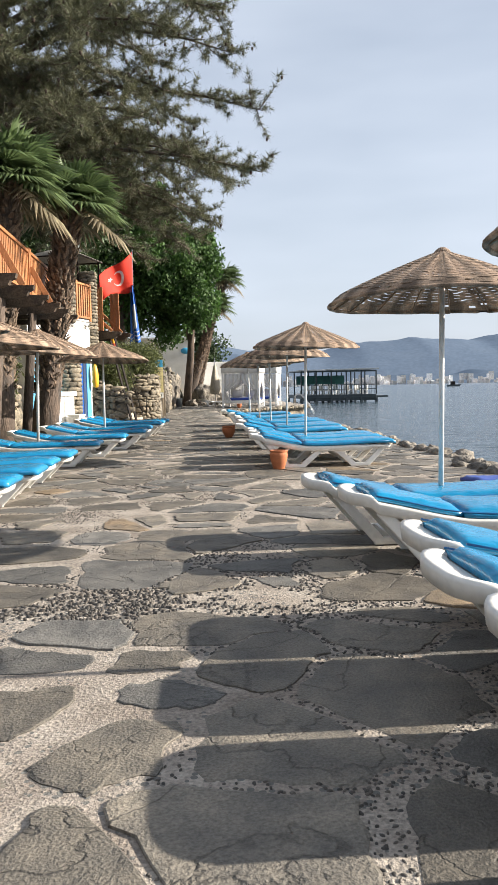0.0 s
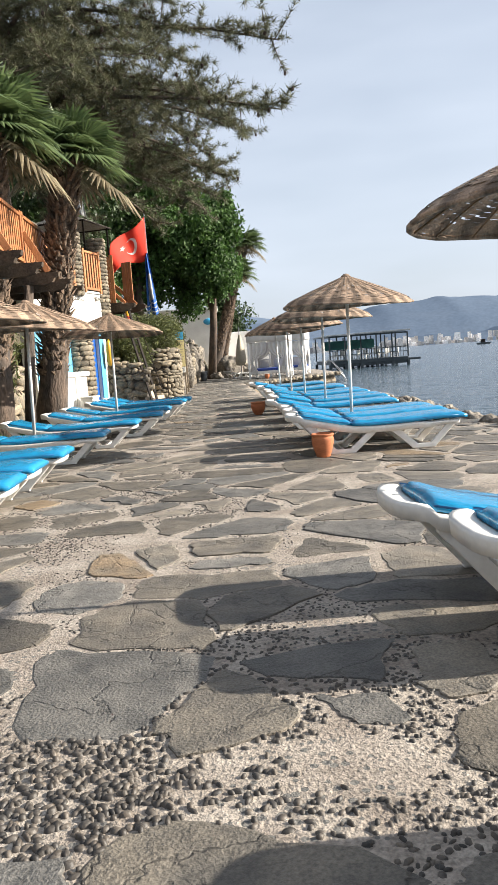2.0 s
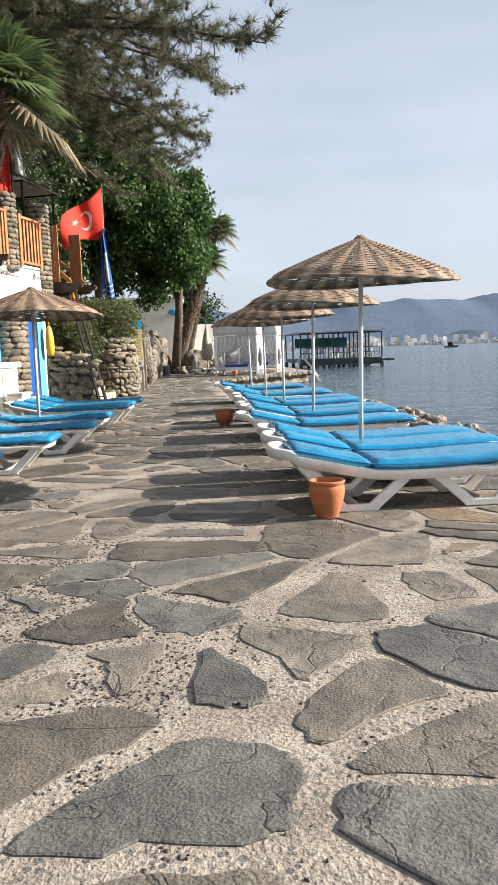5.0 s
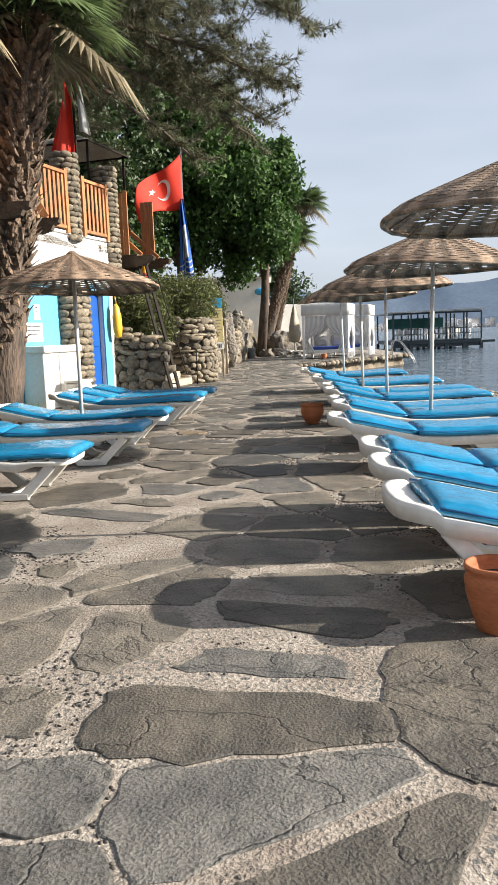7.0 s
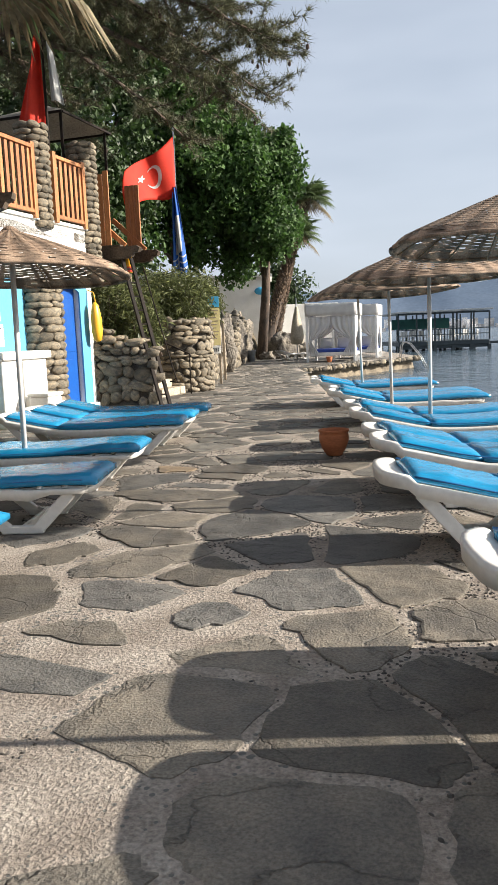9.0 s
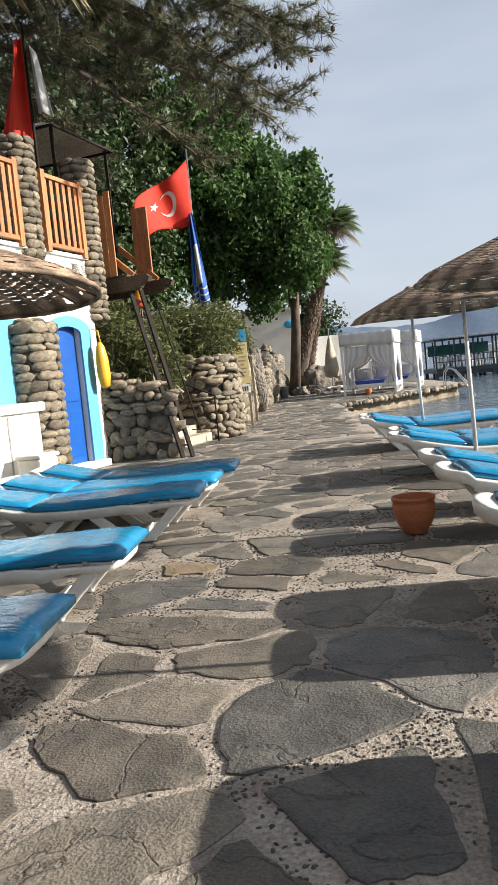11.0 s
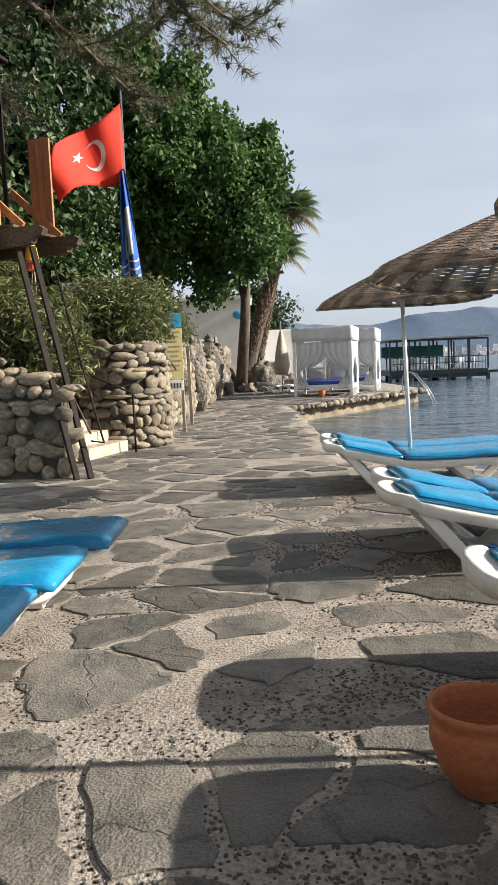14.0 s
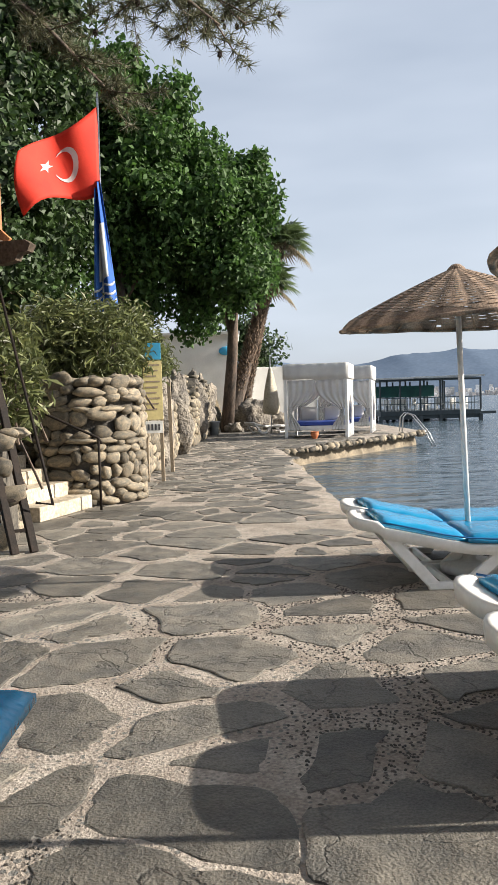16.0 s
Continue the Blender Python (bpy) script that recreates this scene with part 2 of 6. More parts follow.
M = {
    "mortar": mortar_material(),
    "flag": slate_material("flagstone", (0.170, 0.148, 0.117), (0.095, 0.086, 0.073), 0.36),
    "flag_cool": slate_material("blue_grey_flagstone", (0.142, 0.134, 0.120), (0.082, 0.079, 0.073), 0.3),
    "flag_warm": slate_material("ochre_flagstone", (0.235, 0.170, 0.105), (0.15, 0.118, 0.082), 0.2),
    "flag_far": slate_material("flagstone_far", (0.16, 0.145, 0.12), (0.09, 0.085, 0.075), 0.36, True),
    "pebble": material("pebble", (0.085, 0.070, 0.055), (0.032, 0.029, 0.026), rough=0.55, scale=8, fine=80, bump=0.2, per_object=0.5, island=True),
    "quay": material("quay_concrete", (0.25, 0.205, 0.145), (0.10, 0.082, 0.06), rough=0.9, scale=1.8, fine=22, bump=0.7, dist=0.04),
    "water": water_material(),
    "plastic": material("white_plastic", (0.74, 0.73, 0.70), (0.66, 0.64, 0.60), rough=0.38, scale=3, fine=25, bump=0.05, fine_amount=0.06),
    "cushion": material("blue_vinyl", (0.010, 0.225, 0.43), (0.009, 0.19, 0.38), rough=0.24, scale=5, fine=16, bump=0.45, dist=0.015, fine_amount=0.08, stretch=(1, 2.2, 1), per_object=0.12),
    "piping": material("blue_piping", (0.008, 0.12, 0.32), rough=0.4, scale=5, fine=30, bump=0.1, fine_amount=0.1),
    "navy": material("navy_cushion", (0.02, 0.06, 0.33), (0.02, 0.05, 0.25), rough=0.45, scale=4, fine=30, bump=0.2, fine_amount=0.1),
    "straw": straw_material(),
    "reed": material("reed_rib", (0.26, 0.17, 0.10), rough=0.8, scale=10, fine=60, bump=0.3),
    "pole": material("white_pole", (0.72, 0.71, 0.69), (0.62, 0.60, 0.57), rough=0.4, scale=3, fine=30, bump=0.05, fine_amount=0.08),
    "terracotta": material("terracotta", (0.46, 0.155, 0.060), (0.36, 0.115, 0.045), rough=0.75, scale=5, fine=40, bump=0.25, dist=0.005, fine_amount=0.15, stretch=(1, 1, 3)),
    "pot_shade": material("pot_shade", (0.06, 0.045, 0.03), rough=0.95, scale=12, fine=60, bump=0.6, dist=0.02),
    "cobble": material("river_cobble", (0.235, 0.190, 0.130), (0.10, 0.091, 0.072), rough=0.8, scale=4, fine=30, bump=0.4, dist=0.015, per_object=0.5),
    "core": material("wall_mortar", (0.10, 0.088, 0.07), (0.05, 0.045, 0.04), rough=0.95, scale=4, fine=30, bump=0.6, dist=0.03),
    "rock": material("dark_rock", (0.24, 0.21, 0.17), (0.10, 0.09, 0.08), rough=0.9, scale=2.2, fine=14, bump=0.9, dist=0.08, per_object=0.2),
    "step": material("marble_step", (0.46, 0.40, 0.31), (0.30, 0.25, 0.185), rough=0.7, scale=2.5, fine=25, bump=0.3, dist=0.01),
    "white_wall": material("white_render", (0.80, 0.79, 0.76), (0.70, 0.69, 0.66), rough=0.85, scale=1.2, fine=18, bump=0.15, dist=0.01, fine_amount=0.05),
    "sky_blue": material("pale_blue_paint", (0.095, 0.345, 0.53), (0.08, 0.30, 0.47), rough=0.6, scale=1.6, fine=20, bump=0.1, fine_amount=0.06),
    "door_blue": material("deep_blue_paint", (0.004, 0.082, 0.36), (0.004, 0.064, 0.29), rough=0.4, scale=2, fine=20, bump=0.08, fine_amount=0.08),
    "wood": material("orange_wood", (0.42, 0.175, 0.065), (0.30, 0.115, 0.04), rough=0.55, scale=3, fine=30, bump=0.25, dist=0.006, stretch=(6, 6, 0.7), per_object=0.22),
    "dark_wood": material("weathered_beam", (0.10, 0.075, 0.055), (0.05, 0.04, 0.032), rough=0.85, spec=0.15, scale=3, fine=30, bump=0.4, dist=0.01, per_object=0.2),
    "pale_wood": material("pale_post_wood", (0.36, 0.29, 0.21), (0.25, 0.20, 0.14), rough=0.8, scale=3, fine=30, bump=0.3, stretch=(5, 5, 0.7)),
    "iron": material("black_iron", (0.013, 0.011, 0.010), (0.022, 0.016, 0.013), rough=0.7, metal=0.0, scale=9, fine=60, bump=0.2, spec=0.12),
    "steel": material("steel", (0.55, 0.56, 0.58), rough=0.3, metal=1.0, scale=9, fine=50, bump=0.03, fine_amount=0.08),
    "red": material("red_flag_cloth", (0.80, 0.055, 0.025), (0.70, 0.04, 0.02), rough=0.75, scale=3, fine=60, bump=0.1, fine_amount=0.06, trans=0.35),
    "flag_blue": material("blue_flag_cloth", (0.03, 0.14, 0.48), (0.025, 0.11, 0.40), rough=0.75, scale=3, fine=60, bump=0.1, fine_amount=0.06, trans=0.3),
    "flag_white": material("white_flag_cloth", (0.75, 0.75, 0.74), rough=0.75, scale=3, fine=60, bump=0.1, fine_amount=0.05, trans=0.3),
    "curtain": material("white_curtain", (0.78, 0.77, 0.75), (0.70, 0.69, 0.68), rough=0.85, scale=3, fine=40, bump=0.1, fine_amount=0.05, trans=0.35),
    "white_paint": material("white_painted_wood", (0.78, 0.78, 0.77), (0.68, 0.68, 0.67), rough=0.5, scale=4, fine=30, bump=0.1, fine_amount=0.05),
    "leaf": material("broad_leaf", (0.078, 0.158, 0.034), (0.034, 0.076, 0.018), rough=0.66, scale=0.9, fine=9, bump=0, per_object=0.45, island=True, trans=0.35, fine_amount=0.2),
    # darker copy of the broad leaf, the bank's shade put into its colour
    "leaf_shaded": material("broad_leaf_shaded", (0.045, 0.082, 0.022), (0.024, 0.046, 0.013), rough=0.55, scale=0.9, fine=9, bump=0, per_object=0.4, island=True, trans=0.3, fine_amount=0.2),
    "oleander": material("oleander_leaf", (0.16, 0.175, 0.065), (0.08, 0.10, 0.038), rough=0.5, scale=1.4, fine=9, bump=0, per_object=0.5, island=True, trans=0.3, fine_amount=0.2),
    "needle": material("pine_needle", (0.138, 0.138, 0.074), (0.070, 0.076, 0.042), rough=0.6, scale=0.6, fine=5, bump=0, per_object=0.4, island=True, trans=0.3, fine_amount=0.25),
    "cone": material("pine_cone", (0.06, 0.04, 0.03), rough=0.9, scale=9, fine=50, bump=0.3),
    "bark": material("pine_bark", (0.125, 0.09, 0.068), (0.055, 0.045, 0.038), rough=0.95, scale=6, fine=30, bump=0.8, dist=0.03, stretch=(1, 1, 0.3)),
    "palm_bark": material("palm_bark", (0.215, 0.15, 0.10), (0.07, 0.05, 0.038), rough=0.95, scale=5, fine=28, bump=0.8, dist=0.03, per_object=0.3, island=True),
    "frond": material("palm_frond", (0.12, 0.165, 0.065), (0.065, 0.10, 0.042), rough=0.45, scale=1.4, fine=12, bump=0, per_object=0.35, island=True, trans=0.3, fine_amount=0.15),
    "dry_frond": material("dry_palm_frond", (0.24, 0.20, 0.12), (0.14, 0.11, 0.065), rough=0.7, scale=1.6, fine=12, bump=0, per_object=0.3, island=True, trans=0.25),
    "grass": material("grass", (0.07, 0.13, 0.03), (0.04, 0.075, 0.02), rough=0.7, scale=3, fine=9, bump=0, per_object=0.4, island=True, trans=0.2),
    # distance haze is mixed into both hill colours as blue-grey
    "hill": material("hazed_far_hill", (0.115, 0.15, 0.205), (0.105, 0.14, 0.195), rough=1.0, scale=0.010, fine=0.06, bump=0, fine_amount=0.10, spec=0.0),
    "hill_near": material("hazed_near_hill", (0.095, 0.125, 0.172), (0.085, 0.115, 0.16), rough=1.0, scale=0.012, fine=0.07, bump=0, fine_amount=0.14, spec=0.0),
    "town": material("far_town", (0.74, 0.73, 0.72), (0.58, 0.55, 0.54), rough=0.9, scale=0.05, fine=0.4, bump=0, per_object=0.4, island=True),
    "pier_paint": material("dark_pier_paint", (0.03, 0.045, 0.055), (0.02, 0.03, 0.035), rough=0.5, scale=3, fine=20, bump=0.1),
    "pier_net": material("green_pier_awning", (0.03, 0.15, 0.14), (0.02, 0.10, 0.10), rough=0.7, scale=2, fine=20, bump=0.1),
    "roof_grey": material("pale_sheet_roof", (0.42, 0.44, 0.46), rough=0.5, scale=2, fine=20, bump=0.1),
    "yellow": material("yellow_plastic", (0.78, 0.42, 0.03), (0.68, 0.34, 0.02), rough=0.4, scale=4, fine=30, bump=0.05, fine_amount=0.06),
    "sign_yellow": material("yellowed_board", (0.66, 0.56, 0.26), (0.56, 0.47, 0.22), rough=0.6, scale=3, fine=30, bump=0.05, fine_amount=0.08),
    "sign_blue": material("blue_sign", (0.05, 0.36, 0.62), rough=0.5, scale=3, fine=30, bump=0.05, fine_amount=0.06),
    "paper": material("paper", (0.78, 0.78, 0.75), rough=0.7, scale=4, fine=30, bump=0.03, fine_amount=0.04),
    "ink": material("ink", (0.05, 0.05, 0.06), rough=0.7, scale=4, fine=30, bump=0, fine_amount=0.1),
    "grey_plastic": material("grey_plastic", (0.30, 0.31, 0.31), rough=0.5, scale=4, fine=30, bump=0.05, fine_amount=0.06),
    "buoy_red": material("buoy_red", (0.62, 0.06, 0.03), rough=0.45, scale=4, fine=30, bump=0.05, fine_amount=0.06),
    "beige": material("beige_canvas", (0.42, 0.37, 0.29), (0.34, 0.30, 0.23), rough=0.9, scale=3, fine=30, bump=0.2),
    "tarp": material("grey_canopy_cloth", (0.40, 0.38, 0.34), (0.32, 0.30, 0.27), rough=0.85, scale=2, fine=30, bump=0.2, trans=0.3),
    "earth": material("earth_bank", (0.13, 0.10, 0.065), (0.07, 0.065, 0.035), rough=1.0, scale=1.5, fine=12, bump=0.8, dist=0.08),
}

# ---------------------------------------------------------------- mesh helpers


def mesh_ob(name, verts, faces, mat, parent=None, label="", smooth=False):
    me = bpy.data.meshes.new(name)
    me.from_pydata([tuple(v) for v in verts], [], [tuple(f) for f in faces])
    me.materials.append(mat)
    if smooth:
        me.polygons.foreach_set("use_smooth", [True] * len(me.polygons))
    me.update()
    ob = new(name, me)
    if parent:
        ob.parent = parent
    if label:
        tagged(ob, label)
    return ob


def part(name, bm, mat, parent=None, label="", smooth=False):
    bmesh.ops.recalc_face_normals(bm, faces=bm.faces)
    me = bpy.data.meshes.new(name)
    bm.to_mesh(me)
    bm.free()
    me.materials.append(mat)
    if smooth:
        me.polygons.foreach_set("use_smooth", [True] * len(me.polygons))
    ob = new(name, me)
    if parent:
        ob.parent = parent
    if label:
        tagged(ob, label)
    return ob


def thing(name, label, category, group="", m=None, kind=""):
    ob = new(name)
    ob.empty_display_size = 0.1
    if m is not None:
        ob.matrix_world = m
    return tagged(ob, label, category, group, kind)


def box(bm, x0, y0, z0, x1, y1, z1, bevel=0.0, m=None):
    r = bmesh.ops.create_cube(bm, size=1.0)
    mm = Matrix.Translation(((x0 + x1) / 2, (y0 + y1) / 2, (z0 + z1) / 2)) @ Matrix.Diagonal((abs(x1 - x0), abs(y1 - y0), abs(z1 - z0), 1))
    bmesh.ops.transform(bm, matrix=(m or Matrix()) @ mm, verts=r["verts"])
    if bevel:
        es = list({e for v in r["verts"] for e in v.link_edges})
        bmesh.ops.bevel(bm, geom=es, offset=bevel, segments=2, affect="EDGES", profile=0.5)


def box_part(name, dims, mat, parent=None, label="", bevel=0.006, m=None):
    bm = bmesh.new()
    box(bm, *dims, bevel=bevel, m=m)
    return part(name, bm, mat, parent, label)


def bar(bm, a, b, w, d=None, up=(0, 0, 1), bevel=0.0):
    """A straight bar of section w by d from a to b."""
    a, b = Vector(a), Vector(b)
    ax = (b - a).normalized()
    u = Vector(up)
    if abs(ax.dot(u)) > 0.98:
        u = Vector((0, 1, 0))
    s = ax.cross(u).normalized()
    u = s.cross(ax)
    m = Matrix((s, u, ax)).transposed().to_4x4()
    m.translation = (a + b) / 2
    d = d or w
    h = (b - a).length
    box(bm, -w / 2, -d / 2, -h / 2, w / 2, d / 2, h / 2, bevel, m)


def tube(bm, pts, radii, seg=10, cap=True):
    """A round tube through the points."""
    pts = [Vector(p) for p in pts]
    if not hasattr(radii, "__len__"):
        radii = [radii] * len(pts)
    rings = []
    ref = Vector((0.31, 0.95, 0.05))
    for i, p in enumerate(pts):
        t = (pts[min(i + 1, len(pts) - 1)] - pts[max(i - 1, 0)]).normalized()
        s = t.cross(ref)
        if s.length < 0.05:
            s = t.cross(Vector((1, 0, 0)))
        s.normalize()
        u = s.cross(t)
        rings.append([bm.verts.new(p + radii[i] * (math.cos(2 * math.pi * k / seg) * s + math.sin(2 * math.pi * k / seg) * u)) for k in range(seg)])
    for r0, r1 in zip(rings, rings[1:]):
        for k in range(seg):
            bm.faces.new((r0[k], r0[(k + 1) % seg], r1[(k + 1) % seg], r1[k]))
    if cap:
        bm.faces.new(rings[0][::-1])
        bm.faces.new(rings[-1])


def tube_part(name, pts, radii, mat, parent=None, label="", seg=10):
    bm = bmesh.new()
    tube(bm, pts, radii, seg)
    return part(name, bm, mat, parent, label, smooth=True)


def lathe(bm, prof, seg=28, cx=0, cy=0):
    rings = []
    for r, z in prof:
        rings.append([bm.verts.new((cx + r * math.cos(2 * math.pi * k / seg), cy + r * math.sin(2 * math.pi * k / seg), z)) for k in range(seg)])
    for r0, r1 in zip(rings, rings[1:]):
        for k in range(seg):
            bm.faces.new((r0[k], r0[(k + 1) % seg], r1[(k + 1) % seg], r1[k]))
    bm.faces.new(rings[0][::-1])
    bm.faces.new(rings[-1])


def prism(bm, outline, axis_a, axis_b, thick_axis, thick, at=(0, 0, 0)):
    """A flat outline (pairs) extruded by thick."""
    a, b, t, o = Vector(axis_a), Vector(axis_b), Vector(thick_axis), Vector(at)
    lo = [bm.verts.new(o + a * p + b * q) for p, q in outline]
    hi = [bm.verts.new(o + a * p + b * q + t * thick) for p, q in outline]
    bm.faces.new(lo[::-1])
    bm.faces.new(hi)
    k = len(outline)
    for i in range(k):
        bm.faces.new((lo[i], lo[(i + 1) % k], hi[(i + 1) % k], hi[i]))


def fbm(x, y, z=0.0, s=1.0):
    return noise.fractal(Vector((x * s, y * s, z * s)), 0.6, 2.0, 4)


rng = np.random.default_rng(7)

# ---------------------------------------------------------------- sea, ground, quay
WATER_Z = -0.55


def sheet(name, x0, y0, x1, y1, z, mat, nx=1, ny=1):
    vs = [(x0 + (x1 - x0) * i / nx, y0 + (y1 - y0) * j / ny, z) for j in range(ny + 1) for i in range(nx + 1)]
    fs = [(j * (nx + 1) + i, j * (nx + 1) + i + 1, (j + 1) * (nx + 1) + i + 1, (j + 1) * (nx + 1) + i) for j in range(ny) for i in range(nx)]
    return mesh_ob(name, vs, fs, mat)


tagged(sheet("water", -2500, -2500, 4500, 4500, WATER_Z, M["water"], 4, 4), "rippled grey-blue sea water by the quay", "sea", kind="structure")


def quay_edge(y):
    """How far the quay reaches towards the sea."""
    if y < 19.0:
        base = 5.35 + 0.12 * math.sin(y * 0.9)
    elif y < 22.5:
        base = 5.4 - 2.75 * ((y - 19.0) / 3.5) ** 1.5
    else:
        base = 2.62
    if y > 35.4:
        base = 2.62 + min(6.2, (y - 35.4) * 0.66)
    return base + 0.07 * fbm(0.3, y, 0, 1.3)


def quay():
    ys = [-14 + 0.25 * i for i in range(188)] + [33.0 + 0.05 * i for i in range(60)] + [36.0 + 0.25 * i for i in range(97)]
    vs, fs = [], []
    cols = 5
    for y in ys:
        e = quay_edge(y)
        row = [(-9.0, y, -0.007), (-1.0, y, -0.007), (e - 0.28, y, -0.007), (e - 0.05 + 0.04 * fbm(4, y, 0, 3), y, -0.035),
               (e + 0.05 * fbm(1, y, 2, 2), y, -0.13), (e - 0.10 + 0.09 * fbm(7, y, 2, 2.4) - (0.3 if y > 35 else 0), y, -0.24), (e - (0.3 if y > 35 else -0.1) + 0.06 * fbm(9, y, 2, 2.4), y, -0.62), (e + 0.1, y, -1.2)]
        vs += row
    k = 8
    for j in range(len(ys) - 1):
        for i in range(k - 1):
            fs.append((j * k + i, j * k + i + 1, (j + 1) * k + i + 1, (j + 1) * k + i))
    ob = mesh_ob("floor", vs, fs, M["mortar"])
    ob.data.materials.append(M["quay"])
    for p in ob.data.polygons:
        if p.center.z < -0.05:
            p.material_index = 1
    return tagged(ob, "pebbled pale mortar bed of the stone-paved quay", "quay", kind="structure")


FLOOR = quay()

# earth bank behind the walls, rising to the wooded slope
vs, fs = [], []
for j in range(33):
    y = -16 + j * 3.0
    for i in range(9):
        x = -3.6 - i * i * 0.55 if y < 24 else -2.0 - i * i * 0.6
        if y > 44:
            x += min(3.0, (y - 44) * 0.4)
        z = (0.05 if i == 0 else 0.9 + i * 0.75) + 0.3 * fbm(x, y, 0, 0.3)
        vs.append((x, y, -0.2 if i == 0 else z))
for j in range(32):
    for i in range(8):
        fs.append((j * 9 + i, j * 9 + i + 1, (j + 1) * 9 + i + 1, (j + 1) * 9 + i))
tagged(mesh_ob("ground", vs, fs, M["earth"], smooth=True), "brown earth bank under the trees", "ground", kind="structure")

# ---------------------------------------------------------------- far shore


def ridge(name, dist, heights, mat, label, x0, x1, depth, seed):
    n = 120
    vs, fs = [], []
    for j in range(6):
        f = j / 5
        for i in range(n + 1):
            x = x0 + (x1 - x0) * i / n
            u = i / n * (len(heights) - 1)
            k = min(int(u), len(heights) - 2)
            w = u - k
            w = w * w * (3 - 2 * w)
            h = heights[k] * (1 - w) + heights[k + 1] * w
            h += 14 * fbm(x, seed * 100.0, 0.0, 0.004) * f
            vs.append((x, dist + depth * f, max(WATER_Z, WATER_Z + (h + 1) * math.sin(f * math.pi / 2) ** 0.8) if f else WATER_Z - 1))
    for j in range(5):
        for i in range(n):
            fs.append((j * (n + 1) + i, j * (n + 1) + i + 1, (j + 1) * (n + 1) + i + 1, (j + 1) * (n + 1) + i))
    tagged(mesh_ob(name, vs, fs, mat, smooth=True), label, "hills", kind="structure")


ridge("backdrop_hills", 3300, [150, 260, 215, 225, 230, 190, 165, 215, 240, 225, 262, 300, 260], M["hill"], "wooded hills across the bay, tinted blue for haze", -1100, 2300, 700, 3)
ridge("backdrop_shore", 2450, [60, 110, 90, 100, 140, 110, 40, 25, 30, 45, 40, 60, 30], M["hill_near"], "darker haze-tinted headland at the bay's far shore", -900, 1700, 350, 9)

r2 = random.Random(4)
vs, fs = [], []
for i in range(230):
    x = 150 + (r2.random() ** 0.8) * 1100
    y = 2380 + r2.random() * 60
    z = WATER_Z + r2.random() ** 2 * 26
    w, h, d = r2.uniform(6, 17), r2.uniform(5, 13), 10
    k = len(vs)
    vs += [(x + a * w, y + b * d, z - 14 + c * (h + 14)) for c in (0, 1) for b in (0, 1) for a in (0, 1)]
    fs += [(k + a, k + b, k + c, k + d_) for a, b, c, d_ in ((0, 1, 5, 4), (2, 3, 7, 6), (0, 2, 6, 4), (1, 3, 7, 5), (4, 5, 7, 6))]
tagged(mesh_ob("far_town", vs, fs, M["town"]), "pale houses of a town on the far shore", "town", kind="stuff")

# ---------------------------------------------------------------- things: loungers
PROF = [(0.0, 0.452), (0.12, 0.432), (0.3, 0.392), (0.5, 0.343), (0.68, 0.312), (0.9, 0.300), (1.2, 0.302), (1.45, 0.312), (1.7, 0.322), (1.85, 0.322), (2.0, 0.318)]


def rest_z(u):
    return float(np.interp(u, [p[0] for p in PROF], [p[1] for p in PROF]))


def soft_slab(bm, u0, u1, w, thick, lift, seed, nu=16, nw=8):
    """A padded slab that follows the lounger's curve, with rounded edges and creases."""
    top, bot = [], []
    for i in range(nu + 1):
        f = i / nu
        u = u0 + (u1 - u0) * f
        eu = min(1.0, min(f, 1 - f) / 0.06)
        rt, rb = [], []
        for j in range(nw + 1):
            g = j / nw
            y = (g - 0.5) * w
            ew = min(1.0, min(g, 1 - g) / 0.1)
            edge = math.sqrt(max(0.0, 1 - (1 - min(eu, 1)) ** 2)) * math.sqrt(max(0.0, 1 - (1 - min(ew, 1)) ** 2))
            puff = thick * (0.55 + 0.45 * edge) + 0.012 * math.sin(g * math.pi) + 0.009 * fbm(u, y, seed, 5.0) + 0.006 * fbm(u * 0.7, y, seed, 13.0)
            z = rest_z(u) + lift
            rt.append(bm.verts.new((u, y, z + puff)))
            rb.append(bm.verts.new((u, y, z)))
        top.append(rt)
        bot.append(rb)
    for g, flip in ((top, False), (bot, True)):
        for i in range(nu):
            for j in range(nw):
                q = (g[i][j], g[i + 1][j], g[i + 1][j + 1], g[i][j + 1])
                bm.faces.new(q[::-1] if flip else q)
    for i in range(nu):
        bm.faces.new((top[i][0], bot[i][0], bot[i + 1][0], top[i + 1][0]))
        bm.faces.new((top[i][nw], top[i + 1][nw], bot[i + 1][nw], bot[i][nw]))
    for j in range(nw):
        bm.faces.new((top[0][j], top[0][j + 1], bot[0][j + 1], bot[0][j]))
        bm.faces.new((top[nu][j], bot[nu][j], bot[nu][j + 1], top[nu][j + 1]))


